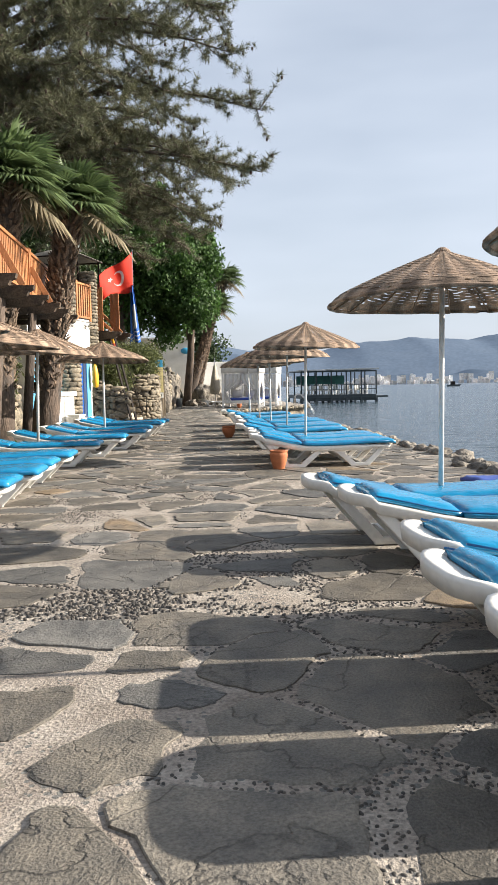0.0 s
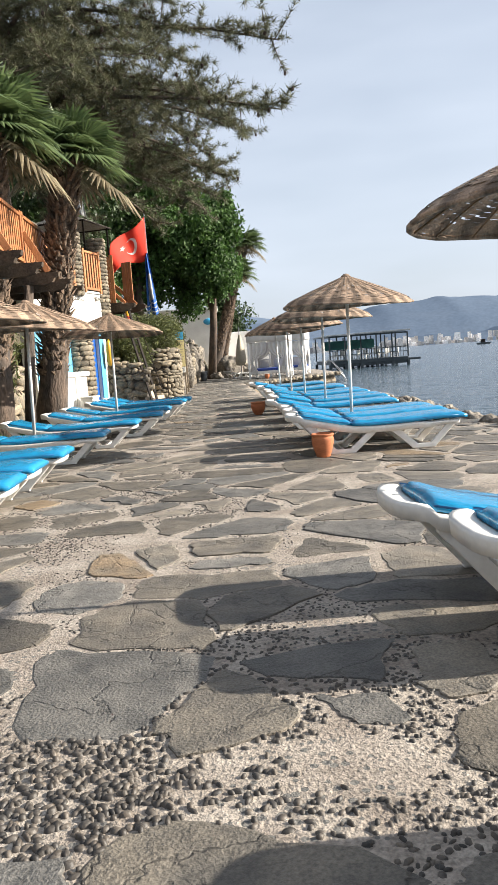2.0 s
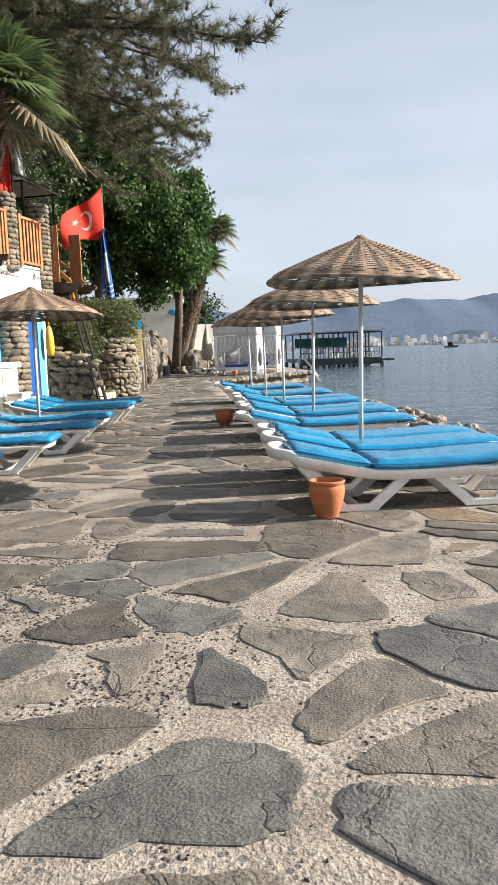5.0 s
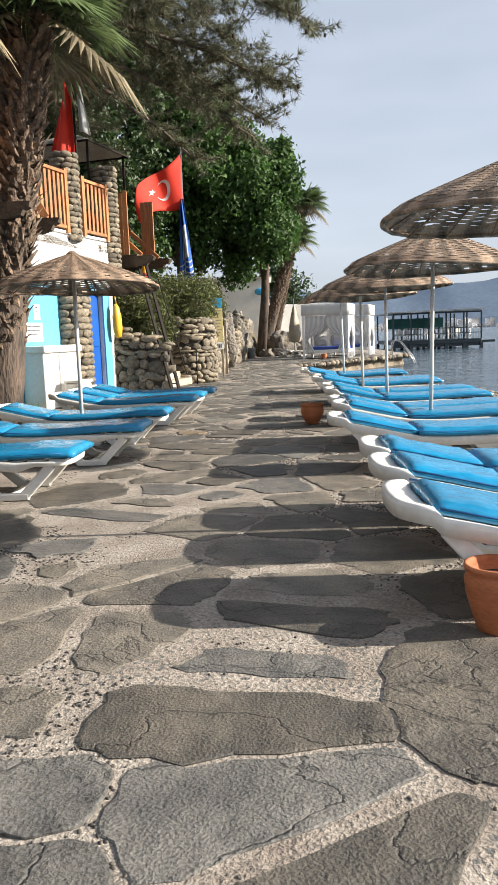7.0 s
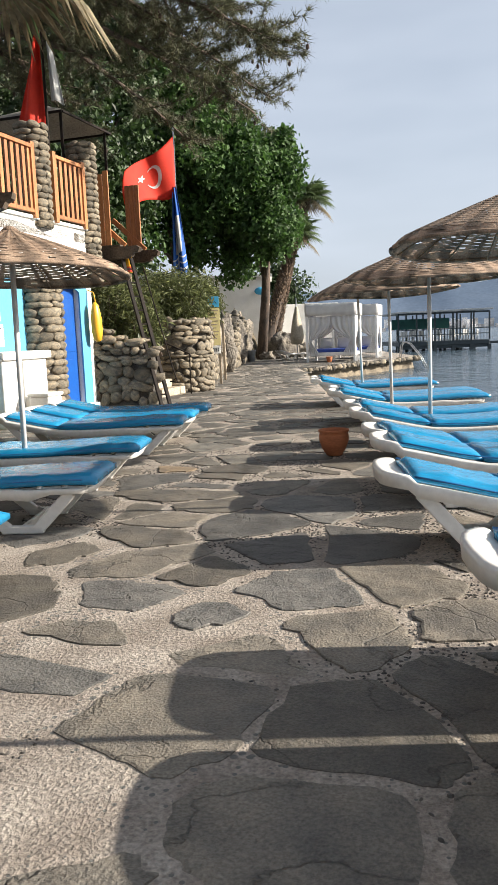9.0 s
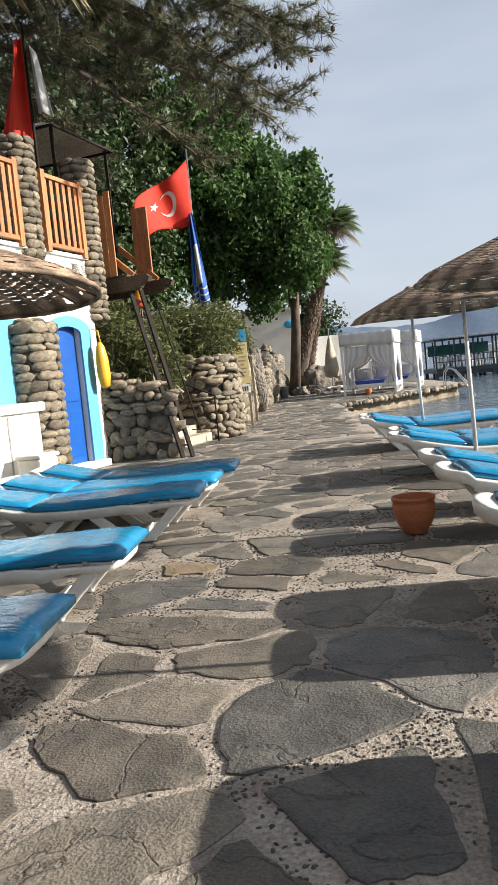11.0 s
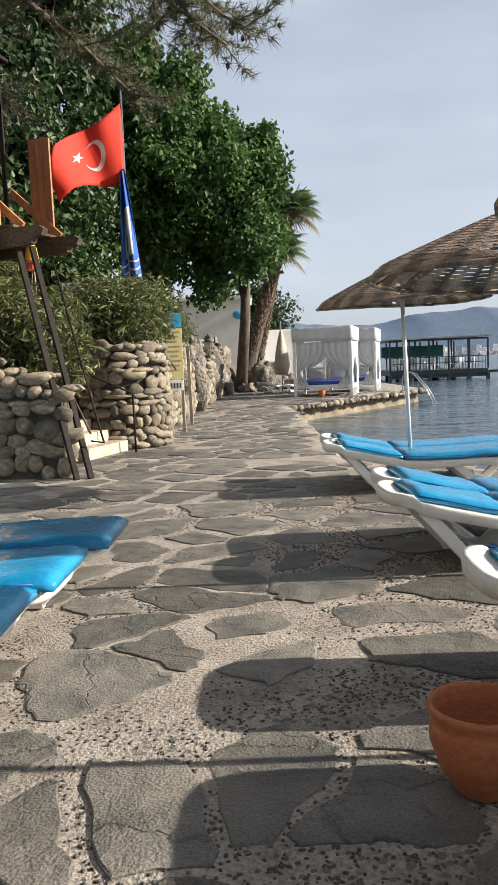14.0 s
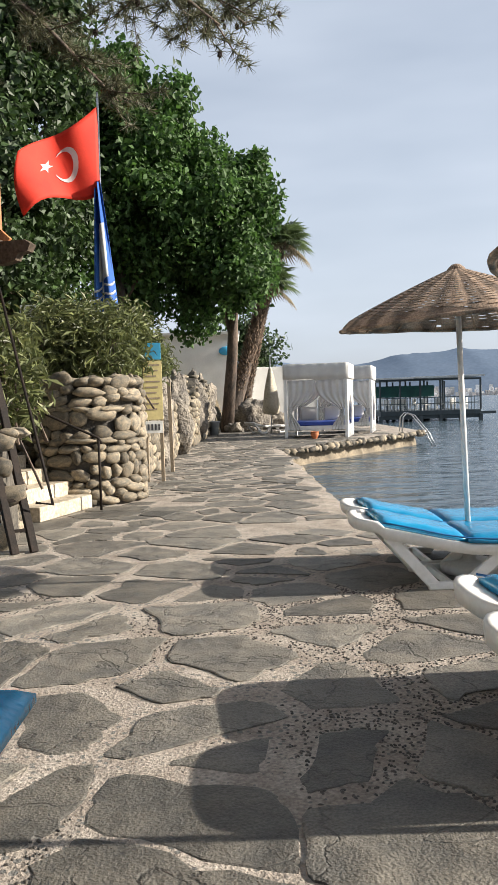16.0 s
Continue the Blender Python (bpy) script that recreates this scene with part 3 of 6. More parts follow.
def lounger(seed):
    """Lies along +x: raised head at x=0, feet at x=2."""
    th = thing("sun_lounger", "white moulded plastic sun lounger on the stone paving", "sun lounger", "sun loungers on the quay")
    hw = 0.315
    # frame: one moulded band round the bed
    plan = []
    for k in range(13):
        a = math.pi / 2 + math.pi * k / 12
        plan.append((0.10 + 0.17 * math.cos(a) - 0.0, hw * math.copysign(abs(math.sin(a)) ** 0.6, math.sin(a))))
    for k in range(1, 12):
        plan.append((0.10 + 1.78 * k / 12, -hw))
    for k in range(13):
        a = -math.pi / 2 + math.pi * k / 12
        plan.append((1.88 + 0.11 * math.cos(a), hw * math.copysign(abs(math.sin(a)) ** 0.6, math.sin(a))))
    for k in range(1, 12):
        plan.append((1.88 - 1.78 * k / 12, hw))
    bm = bmesh.new()
    rings = []
    n = len(plan)
    for i, (x, y) in enumerate(plan):
        px, py = plan[i - 1]
        qx, qy = plan[(i + 1) % n]
        t = Vector((qx - px, qy - py)).normalized()
        nx, ny = t.y, -t.x
        z = rest_z(max(0, min(2, x))) + (0.035 if x < 0.08 else 0.0) - (0.02 if x > 1.5 else 0.0)
        sec = [(0.018, 0.005), (0.022, -0.012), (0.016, -0.072), (-0.012, -0.075), (-0.03, -0.02), (-0.022, 0.004)]
        low = 0.5 if x > 1.6 else 1.0
        rings.append([bm.verts.new((x + nx * a, y + ny * a, z + b * low)) for a, b in sec])
    for i in range(n):
        r0, r1 = rings[i], rings[(i + 1) % n]
        for k in range(6):
            bm.faces.new((r0[k], r0[(k + 1) % 6], r1[(k + 1) % 6], r1[k]))
    part("frame", bm, M["plastic"], th, smooth=True)
    # broad moulded panel at the head
    bm = bmesh.new()
    rows = []
    for k in range(7):
        a = math.pi / 2 + math.pi * k / 6 / 2
        x = 0.10 + 0.165 * math.cos(a)
        w = hw * abs(math.sin(a)) ** 0.6
        rows.append((x, max(w, 0.06)))
    rows = rows[::-1] + [(0.3, hw)]
    top = [[bm.verts.new((x, w * (j / 4 - 1), rest_z(max(0, x)) + (0.03 if x < 0.08 else 0.0) - (0.012 if 0 < j < 8 else 0) - (0.004 if 0 < j < 8 else 0))) for j in range(9)] for x, w in rows]
    bot = [[bm.verts.new((v.co.x, v.co.y, v.co.z - 0.03)) for v in r] for r in top]
    for i in range(len(rows) - 1):
        for j in range(8):
            bm.faces.new((top[i][j], top[i + 1][j], top[i + 1][j + 1], top[i][j + 1]))
            bm.faces.new((bot[i][j], bot[i][j + 1], bot[i + 1][j + 1], bot[i + 1][j]))
    for j in range(8):
        bm.faces.new((top[-1][j], bot[-1][j], bot[-1][j + 1], top[-1][j + 1]))
    part("head_panel", bm, M["plastic"], th, smooth=True)
    for i in range(11):
        u = 0.12 + i * 0.172
        bm = bmesh.new()
        z = rest_z(u + 0.06)
        s = (rest_z(u + 0.12) - rest_z(u)) / 0.12
        prism(bm, [(u, rest_z(u) - 0.02), (u + 0.13, rest_z(u) + s * 0.13 - 0.02), (u + 0.13, rest_z(u) + s * 0.13 - 0.005), (u, rest_z(u) - 0.005)], (1, 0, 0), (0, 0, 1), (0, 1, 0), 0.60, (0, -0.30, 0))
        part("slat", bm, M["plastic"], th)
    # legs: splayed pairs joined by a foot
    for x0, x1, xa, xb in ((0.12, 0.92, 0.44, 0.66), (1.16, 1.86, 1.42, 1.62)):
        for s in (-1, 1):
            bm = bmesh.new()
            y = s * 0.29
            bar(bm, (x0, y, rest_z(x0) - 0.05), (xa, y, 0.025), 0.045, 0.078, (1, 0, 0), 0.009)
            bar(bm, (x1, y, rest_z(x1) - 0.05), (xb, y, 0.025), 0.045, 0.078, (1, 0, 0), 0.009)
            box(bm, xa - 0.045, y - 0.024, 0.0, xb + 0.045, y + 0.024, 0.055, 0.009)
            part("leg", bm, M["plastic"], th)
        bm = bmesh.new()
        bar(bm, ((xa + xb) / 2, -0.29, 0.03), ((xa + xb) / 2, 0.29, 0.03), 0.03, 0.05, bevel=0.004)
        part("stretcher", bm, M["plastic"], th)
    return th


def pad(seed):
    th = thing("lounger_cushion", "bright blue vinyl cushion lying on a white lounger", "cushion", "cushions on the loungers")
    bm = bmesh.new()
    soft_slab(bm, 0.075, 0.66, 0.60, 0.052, 0.008, seed, 14, 10)
    part("head_pad", bm, M["cushion"], th, smooth=True)
    bm = bmesh.new()
    soft_slab(bm, 0.665, 2.045, 0.67, 0.06, 0.008, seed + 5, 26, 10)
    part("seat_pad", bm, M["cushion"], th, smooth=True)
    bm = bmesh.new()
    for y in (-0.33, 0.33):
        tube(bm, [(u, y, rest_z(u) + 0.04) for u in (0.08, 0.3, 0.5, 0.66, 0.9, 1.2, 1.5, 1.8, 1.95)], 0.006, 5)
    tube(bm, [(2.03, -0.31, rest_z(2.0) + 0.036), (2.034, 0, rest_z(2.0) + 0.04), (2.03, 0.31, rest_z(2.0) + 0.036)], 0.006, 5)
    part("piping", bm, M["piping"], th, smooth=True)
    return th


LOUNGERS = [lounger(1)]
PADS = [pad(1), pad(40), pad(80)]
RIGHT = [(1.97, -4.3), (1.97, -3.58), (2.0, -2.85), (1.93, -2.05), (1.94, -1.32), (2.06, -0.6), (2.04, 0.95), (1.9, 1.72), (1.95, 7.36), (2.0, 8.25), (2.03, 9.02), (1.95, 10.8), (2.1, 12.1), (2.12, 12.75),
         (2.17, 14.2), (2.2, 15.15), (2.17, 17.05), (2.24, 17.68), (2.1, 19.95), (2.14, 20.62)]
LEFT = [(0.47, 17.05), (0.37, 16.28), (0.3, 15.5), (0.15, 13.55), (0.1, 12.1), (-0.18, 10.5), (-0.46, 8.8), (-0.6, 6.7), (-0.66, 5.6), (-0.64, 4.6), (-0.72, 3.6), (-0.75, 2.6)]
places = []
r3 = random.Random(11)
for x, y in RIGHT:
    places.append(pose(x, y, 0, 0, 0, r3.uniform(-1.6, 1.6)))
for x, y in LEFT:
    places.append(pose(x - 2.03, y - 0.33, 0, 0, 0, r3.uniform(-1.5, 1.5)))
for i, m in enumerate(places):
    if i == 0:
        LOUNGERS[0].matrix_world = m
    else:
        copy_thing(LOUNGERS[0], m)
for i, m in enumerate(places):
    mp = m @ pose(0, r3.uniform(-0.01, 0.01), 0.002)
    if i < 3:
        PADS[i].matrix_world = mp
    else:
        copy_thing(PADS[i % 3], mp)

# spare navy cushion on the paving by the quay's edge
nc = thing("spare_cushion", "folded navy blue cushion lying on the paving", "cushion", m=pose(3.5, 4.5, -0.295, 0, 0, 4))
bm = bmesh.new()
soft_slab(bm, 0.7, 1.4, 0.57, 0.07, 0.0, 3, 14, 8)
part("pad", bm, M["navy"], nc, smooth=True)

# ---------------------------------------------------------------- straw umbrellas


def straw_umbrella(seed, R=0.87, rise=0.37):
    th = thing("straw_umbrella", "woven straw beach umbrella on a white pole", "beach umbrella", "straw umbrellas on the quay")
    rim = 1.86

    def prof(f):
        return rim + rise * max(0.0, 1 - f) ** 0.92 - 0.035 * max(0, (f - 0.9) / 0.1) ** 2
    r = random.Random(seed)
    seg, rings = 96, 40
    vs, fs = [], []
    for i in range(rings):
        f0 = 0.03 + 0.97 * i / rings
        f1 = 0.03 + 0.97 * (i + 1.35) / rings
        k = len(vs)
        for j in range(seg):
            a = 2 * math.pi * j / seg
            off = 0.0035 * (1 if ((j // 2) + i) % 2 else -1) * min(1, f0 * 3)
            wob = 1 + 0.012 * math.sin(3 * a + seed) + r.uniform(-0.003, 0.003)
            sag = 0.02 * math.sin(2 * a + seed * 1.7) * f0 * f0
            for f in (f0, f1):
                vs.append((R * f * wob * math.cos(a), R * f * wob * math.sin(a), prof(f) + off + sag))
        for j in range(seg):
            if r.random() < 0.975:
                q = (j + 1) % seg
                fs.append((k + 2 * j, k + 2 * j + 1, k + 2 * q + 1, k + 2 * q))
    mesh_ob("woven_canopy", vs, fs, M["straw"], th, "woven tan reed canopy", smooth=True)
    bm = bmesh.new()
    tube(bm, [(R * (1 + 0.012 * math.sin(3 * a + seed)) * math.cos(a), R * (1 + 0.012 * math.sin(3 * a + seed)) * math.sin(a), prof(1.0) + 0.02 * math.sin(2 * a + seed * 1.7) + r.uniform(-0.004, 0.004)) for a in [2 * math.pi * k / 48 for k in range(49)]], 0.016, 6, False)
    part("rim_hoop", bm, M["straw"], th, smooth=True)
    for j in range(16):
        a = 2 * math.pi * j / 16
        tube_part("rib", [(R * f * math.cos(a), R * f * math.sin(a), prof(f) - 0.018 + 0.02 * math.sin(2 * a + seed * 1.7) * f * f) for f in (0.04, 0.35, 0.7, 0.99)], [0.008, 0.008, 0.007, 0.006], M["reed"], th, seg=5)
    bm = bmesh.new()
    lathe(bm, [(0.001, rim + rise + 0.018), (0.03, rim + rise + 0.012), (0.06, rim + rise - 0.012), (0.07, rim + rise - 0.03)][::-1], 12)
    part("cap", bm, M["straw"], th, smooth=True)
    tube_part("pole", [(0, 0, 0.05), (0, 0, rim + rise - 0.03)], 0.021, M["pole"], th, "white metal pole", seg=14)
    bm = bmesh.new()
    lathe(bm, [(0.22, 0.0), (0.225, 0.05), (0.20, 0.075), (0.05, 0.085), (0.04, 0.16), (0.028, 0.165)], 24)
    part("base", bm, M["pole"], th, "white concrete foot", smooth=True)
    return th


U = [straw_umbrella(3), straw_umbrella(8, 0.88, 0.38)]
UMB = [(3.08, -1.0, 0.0, 1, 2), (2.93, 1.8, 0.0, 1.0, 0), (2.9, 8.67, 0.0, -1.5, 1), (3.02, 12.0, -0.02, -1, 0), (2.97, 14.6, -0.06, 0.5, 1), (2.9, 16.68, -0.08, -1, 0), (2.95, 20.2, 0.04, -2.0, 1),
       (-0.86, 13.0, 0.0, 1.5, 0), (-1.6, 9.2, 0.0, -2.0, 1), (-1.83, 6.9, 0.0, -1.0, 0), (-1.85, 4.0, 0.0, 0, 1)]
for i, (x, y, dz, tilt, k) in enumerate(UMB):
    zs = 1 + dz / 2.0
    m = pose(x, y, 0, tilt * 0.4, tilt, i * 67)
    if i == 0:
        U[0].matrix_world = m
    elif i == 1:
        U[1].matrix_world = m
    else:
        c = copy_thing(U[i % 2], m)
        c.scale = (1.1, 1.1, zs) if x < 0 else (1, 1, zs)

# ---------------------------------------------------------------- pots


def pot(name, prof, m, label):
    th = thing(name, label, "flower pot", "terracotta pots on the quay", m)
    bm = bmesh.new()
    lathe(bm, prof, 36)
    part("body", bm, M["terracotta"], th, smooth=True)
    # dark disc added inside, coloured for the shade in an empty pot
    bm = bmesh.new()
    lathe(bm, [(prof[-1][0] - 0.002, prof[-1][1] + 0.001), (0.05, prof[-1][1] + 0.012), (0.002, prof[-1][1] + 0.01)], 24)
    part("pot_shade", bm, M["pot_shade"], th, "dark disc standing in for the empty pot's shade", smooth=True)


tall = [(0.085, 0), (0.092, 0.01), (0.115, 0.10), (0.14, 0.2), (0.147, 0.27), (0.142, 0.305), (0.135, 0.318), (0.147, 0.33), (0.151, 0.345), (0.147, 0.357), (0.137, 0.36), (0.130, 0.35), (0.128, 0.32), (0.125, 0.28)]
wide = [(0.088, 0), (0.096, 0.01), (0.145, 0.09), (0.178, 0.19), (0.178, 0.26), (0.168, 0.285), (0.182, 0.297), (0.186, 0.312), (0.182, 0.326), (0.172, 0.328), (0.165, 0.315), (0.16, 0.27), (0.15, 0.16), (0.11, 0.09)]
pot("flower_pot", [(a * 0.89, b * 0.77) for a, b in tall], pose(2.24, 6.93, 0), "tall terracotta pot standing beside a lounger's leg")
pot("flower_pot", [(a * 0.86, b * 0.83) for a, b in wide], pose(1.93, 14.4, 0), "round empty terracotta pot on the paving")
pot("flower_pot", [(a * 0.75, b * 0.75) for a, b in wide], pose(4.0, 40.7, 0.0), "small terracotta pot beside the daybed")

# rough stones along the quay's edge
r7 = random.Random(17)
for k in range(95):
    y = -2 + 21 * k / 95 + r7.uniform(-0.1, 0.1)
    bm = bmesh.new()
    bmesh.ops.create_icosphere(bm, subdivisions=2, radius=0.5)
    for v in bm.verts:
        d = v.co.normalized()
        v.co = d * 0.5 * (1 + 0.45 * fbm(d.x + k * 3.1, d.y, d.z, 1.5))
    sx, sy, sz = r7.uniform(0.2, 0.42), r7.uniform(0.22, 0.45), r7.uniform(0.14, 0.26)
    bmesh.ops.transform(bm, matrix=pose(quay_edge(y) - r7.uniform(-0.02, 0.42), y, -0.03, r7.uniform(-15, 15), r7.uniform(-15, 15), r7.uniform(0, 90)) @ Matrix.Diagonal((sx, sy, sz, 1)), verts=bm.verts)
    part("edge_stone", bm, M["rock"], FLOOR, smooth=True)

# broken pale stones along the platform's rim
for k in range(46):
    y = 35.4 + 9.3 * k / 46 + r7.uniform(-0.05, 0.05)
    bm = bmesh.new()
    bmesh.ops.create_icosphere(bm, subdivisions=2, radius=0.5)
    for v in bm.verts:
        d = v.co.normalized()
        v.co = d * 0.5 * (1 + 0.5 * fbm(d.x + k * 2.7, d.y, d.z + 5, 1.6))
    bmesh.ops.transform(bm, matrix=pose(quay_edge(y) - 0.02, y - 0.03, -0.09, r7.uniform(-15, 15), r7.uniform(-15, 15), r7.uniform(0, 90)) @ Matrix.Diagonal((r7.uniform(0.2, 0.36), r7.uniform(0.18, 0.3), r7.uniform(0.12, 0.26), 1)), verts=bm.verts)
    part("edge_stone", bm, M["core"] if k % 3 == 0 else M["cobble"], FLOOR, smooth=True)

# ---------------------------------------------------------------- stones for walls
COBBLES = []
for k in range(7):
    bm = bmesh.new()
    bmesh.ops.create_icosphere(bm, subdivisions=2, radius=0.5)
    for v in bm.verts:
        d = v.co.normalized()
        v.co = d * 0.5 * (1 + 0.22 * fbm(d.x, d.y, d.z + k * 9, 1.3))
        v.co.z *= 0.92
    me = bpy.data.meshes.new("cobble")
    bm.to_mesh(me)
    bm.free()
    me.polygons.foreach_set("use_smooth", [True] * len(me.polygons))
    me.materials.append(M["cobble"])
    COBBLES.append(me)


def cobble(parent, m, r):
    ob = new("cobble", r.choice(COBBLES))
    ob.parent = parent
    ob.matrix_basis = m
    return ob


def cobble_course(parent, face, length, height, size, r, top=None):
    """Rounded stones in rough courses over a face: face(s, z) gives a point and the outward way."""
    z = 0.0
    while z < height - size * 0.25:
        h = size * r.choice((0.5, 0.6, 0.75, 0.9, 1.1))
        s = r.uniform(-0.3, 0) * size
        while s < length:
            w = size * r.choice((0.7, 0.85, 1.0, 1.2, 1.5, 1.9))
            h2 = h * r.choice((0.85, 0.95, 1.05, 1.2))
            zz = z + h / 2 + r.uniform(-0.34, 0.34) * h
            lim = top(s + w / 2) if top else height
            if zz < lim and -0.1 < s + w / 2 < length + 0.1:
                p, o = face(s + w / 2, zz)
                ang = math.degrees(math.atan2(o.y, o.x)) - 90
                m = pose(p.x, p.y, p.z, r.uniform(-10, 10), r.uniform(-14, 14), ang + r.uniform(-6, 6)) @ Matrix.Diagonal((w * 1.05, size * r.uniform(0.55, 0.8), h2 * r.uniform(1.0, 1.25), 1))
                cobble(parent, m, r)
            s += w * 0.93
        z += h * 0.88


def cobble_wall(name, a, b, height, thick, size, seed, label, top=None, z0=0.0, both=False):
    """A straight wall of river stones; its outer face lies on the line a-b, with the outside on the right hand of a to b."""
    a, b = Vector((*a, z0)), Vector((*b, z0))
    d = (b - a)
    L = d.length
    d.normalize()
    o = Vector((d.y, -d.x, 0))
    r = random.Random(seed)
    vs, fs = [], []
    n = max(2, int(L / 0.25))
    for i in range(n + 1):
        s = L * i / n
        h = (top(s) if top else height) - 0.05
        for off, z in ((0, -0.1), (0, h), (-thick, h), (-thick, -0.1)):
            vs.append(a + d * s + o * (off - 0.03) + Vector((0, 0, z)))
    for i in range(n):
        for k in range(3):
            fs.append((i * 4 + k, i * 4 + k + 1, i * 4 + 5 + k, i * 4 + 4 + k))
    fs += [(0, 1, 2, 3), (n * 4 + 3, n * 4 + 2, n * 4 + 1, n * 4)]
    ob = tagged(mesh_ob(name, vs, fs, M["core"]), label, "stone wall", kind="structure")
    cobble_course(ob, lambda s, z: (a + d * s + Vector((0, 0, z)), o), L, height, size, r, top)
    # capping stones
    s = 0
    while s < L:
        w = size * r.uniform(0.8, 1.5)
        h = (top(s) if top else height)
        for back in (0.1, thick - 0.1) if thick > 0.3 else (thick / 2,):
            p = a + d * (s + w / 2) - o * back
            cobble(ob, pose(p.x, p.y, z0 + h - 0.02, r.uniform(-8, 8), r.uniform(-8, 8), math.degrees(math.atan2(d.y, d.x)) + r.uniform(-15, 15)) @ Matrix.Diagonal((w, size * 0.9, size * 0.55, 1)), r)
        s += w * 0.9
    return ob


# ---------------------------------------------------------------- bathing house, its terrace and ladder
# local frame of the front: x outwards, y along it, away from the entrance path
HOUSE = Matrix.Translation((-2.13, 21.61, 0)) @ pose(0, 0, 0, 0, 0, -17) @ Matrix.Diagonal((1, 1, 0.92, 1))
LANDING = Matrix.Translation((-2.49, 22.31, 0)) @ pose(0, 0, 0, 0, 0, -17) @ Matrix.Diagonal((1, 1, 0.955, 1))
NM = Matrix.Translation((-2.5, 16.3, 0)) @ Matrix.Diagonal((1, 1, 0.92, 1))
FM = HOUSE


def fbox(name, dims, mat, parent=None, label="", bevel=0.006, m=None):
    bm = bmesh.new()
    box(bm, *dims, bevel=bevel, m=m or FM)
    return part(name, bm, mat, parent, label)


def fpt(x, y, z, m=None):
    return (m or FM) @ Vector((x, y, z))


# main wall, built round the door opening 
house = tagged(fbox("wall_bathing_house", (-0.35, -0.39, 0, 0, 0.12, 3.68), M["white_wall"], bevel=0.02), "white rendered wall of the bathing house with a blue front", "wall", kind="structure")
fbox("wall_panel", (-0.35, -1.1, 2.5, 0, -0.39, 3.68), M["white_wall"], house, bevel=0.0)
fbox("wall_panel", (-0.35, -4.15, 0, 0, -1.1, 3.68), M["white_wall"], house, bevel=0.0)
fbox("coping", (-0.38, -3.6, 3.68, 0.05, 0.1, 3.74), M["white_wall"], house)
# pale blue band round the door, arched at its top
bm = bmesh.new()
arch = [(-1.28, 0.12), (-1.28, 2.4)] + [(-0.69 - 0.59 * math.cos(math.pi * k / 12), 2.4 + 0.26 * math.sin(math.pi * k / 12)) for k in range(1, 12)] + [(-0.1, 2.4), (-0.1, 0.12), (-0.40, 0.12), (-0.40, 2.36)] + [(-0.745 + 0.345 * math.cos(math.pi * k / 10), 2.36 + 0.12 * math.sin(math.pi * k / 10)) for k in range(1, 10)] + [(-1.09, 2.36), (-1.09, 0.12)]
prism(bm, arch, (0, 1, 0), (0, 0, 1), (1, 0, 0), 0.03, (0.003, 0, 0))
bmesh.ops.transform(bm, matrix=FM, verts=bm.verts)
bmesh.ops.triangulate(bm, faces=bm.faces)
part("door_surround", bm, M["sky_blue"], house, "pale blue painted door surround")
fbox("threshold", (-0.3, -1.3, 0, 0.16, -0.1, 0.12), M["white_wall"], house, "white door sill", bevel=0.01)
dr = tagged(fbox("door_1", (-0.14, -1.095, 0.125, -0.09, -0.395, 2.49), M["door_blue"], bevel=0.004), "closed deep blue painted door in a pale blue surround", "door", kind="structure")
for z0, z1 in ((0.25, 1.05), (1.2, 2.25)):
    fbox("door_panel", (-0.089, -1.0, z0, -0.075, -0.48, z1), M["door_blue"], dr, bevel=0.005)
bm = bmesh.new()
bar(bm, fpt(-0.09, -1.04, 1.1), fpt(-0.03, -1.04, 1.1), 0.02)
bar(bm, fpt(-0.035, -1.05, 1.1), fpt(-0.035, -0.94, 1.1), 0.018)
part("door_handle", bm, M["steel"], dr, "steel lever handle")
# blue notice wall left of the column
nb = tagged(fbox("wall_notice", (0.004, -4.1, 0.1, 0.034, -2.0, 2.55), M["sky_blue"], bevel=0.004), "pale blue painted wall with paper notices", "wall", kind="structure")
for k, (y0, y1, z0, z1) in enumerate(((-3.4, -2.85, 1.36, 1.74), (-3.1, -2.9, 1.8, 2.12))):
    nt = thing("notice", "white paper notice pinned to the blue wall", "notice", "notices on the wall")
    fbox("sheet", (0.036, y0, z0, 0.04, y1, z1), M["paper"], nt, bevel=0.0)
    for j in range(3):
        fbox("text_line", (0.0405, y0 + 0.05, z1 - 0.08 - j * 0.08, 0.042, y1 - 0.06 - 0.03 * (j % 3), z1 - 0.06 - j * 0.08), M["ink"], nt, bevel=0.0)
# counter and bin
ct = thing("bar_counter", "white plastered counter against the blue wall", "counter")
fbox("counter_front", (0.04, -3.6, 0, 0.5, -2.4, 1.13), M["white_wall"], ct, bevel=0.02)
fbox("counter_top", (0.04, -3.65, 1.13, 0.57, -2.33, 1.27), M["white_wall"], ct, bevel=0.03)
fbox("front_rib", (0.501, -3.1, 0.05, 0.53, -3.02, 1.1), M["white_wall"], ct)
bn = thing("waste_bin", "white plastic bin beside the counter", "bin")
fbox("bin_body", (0.65, -3.2, 0, 1.0, -2.8, 0.5), M["plastic"], bn, bevel=0.03)
fbox("bin_lid", (0.63, -3.22, 0.5, 1.02, -2.78, 0.56), M["plastic"], bn, bevel=0.02)
# stone column between notice wall and door
r5 = random.Random(21)


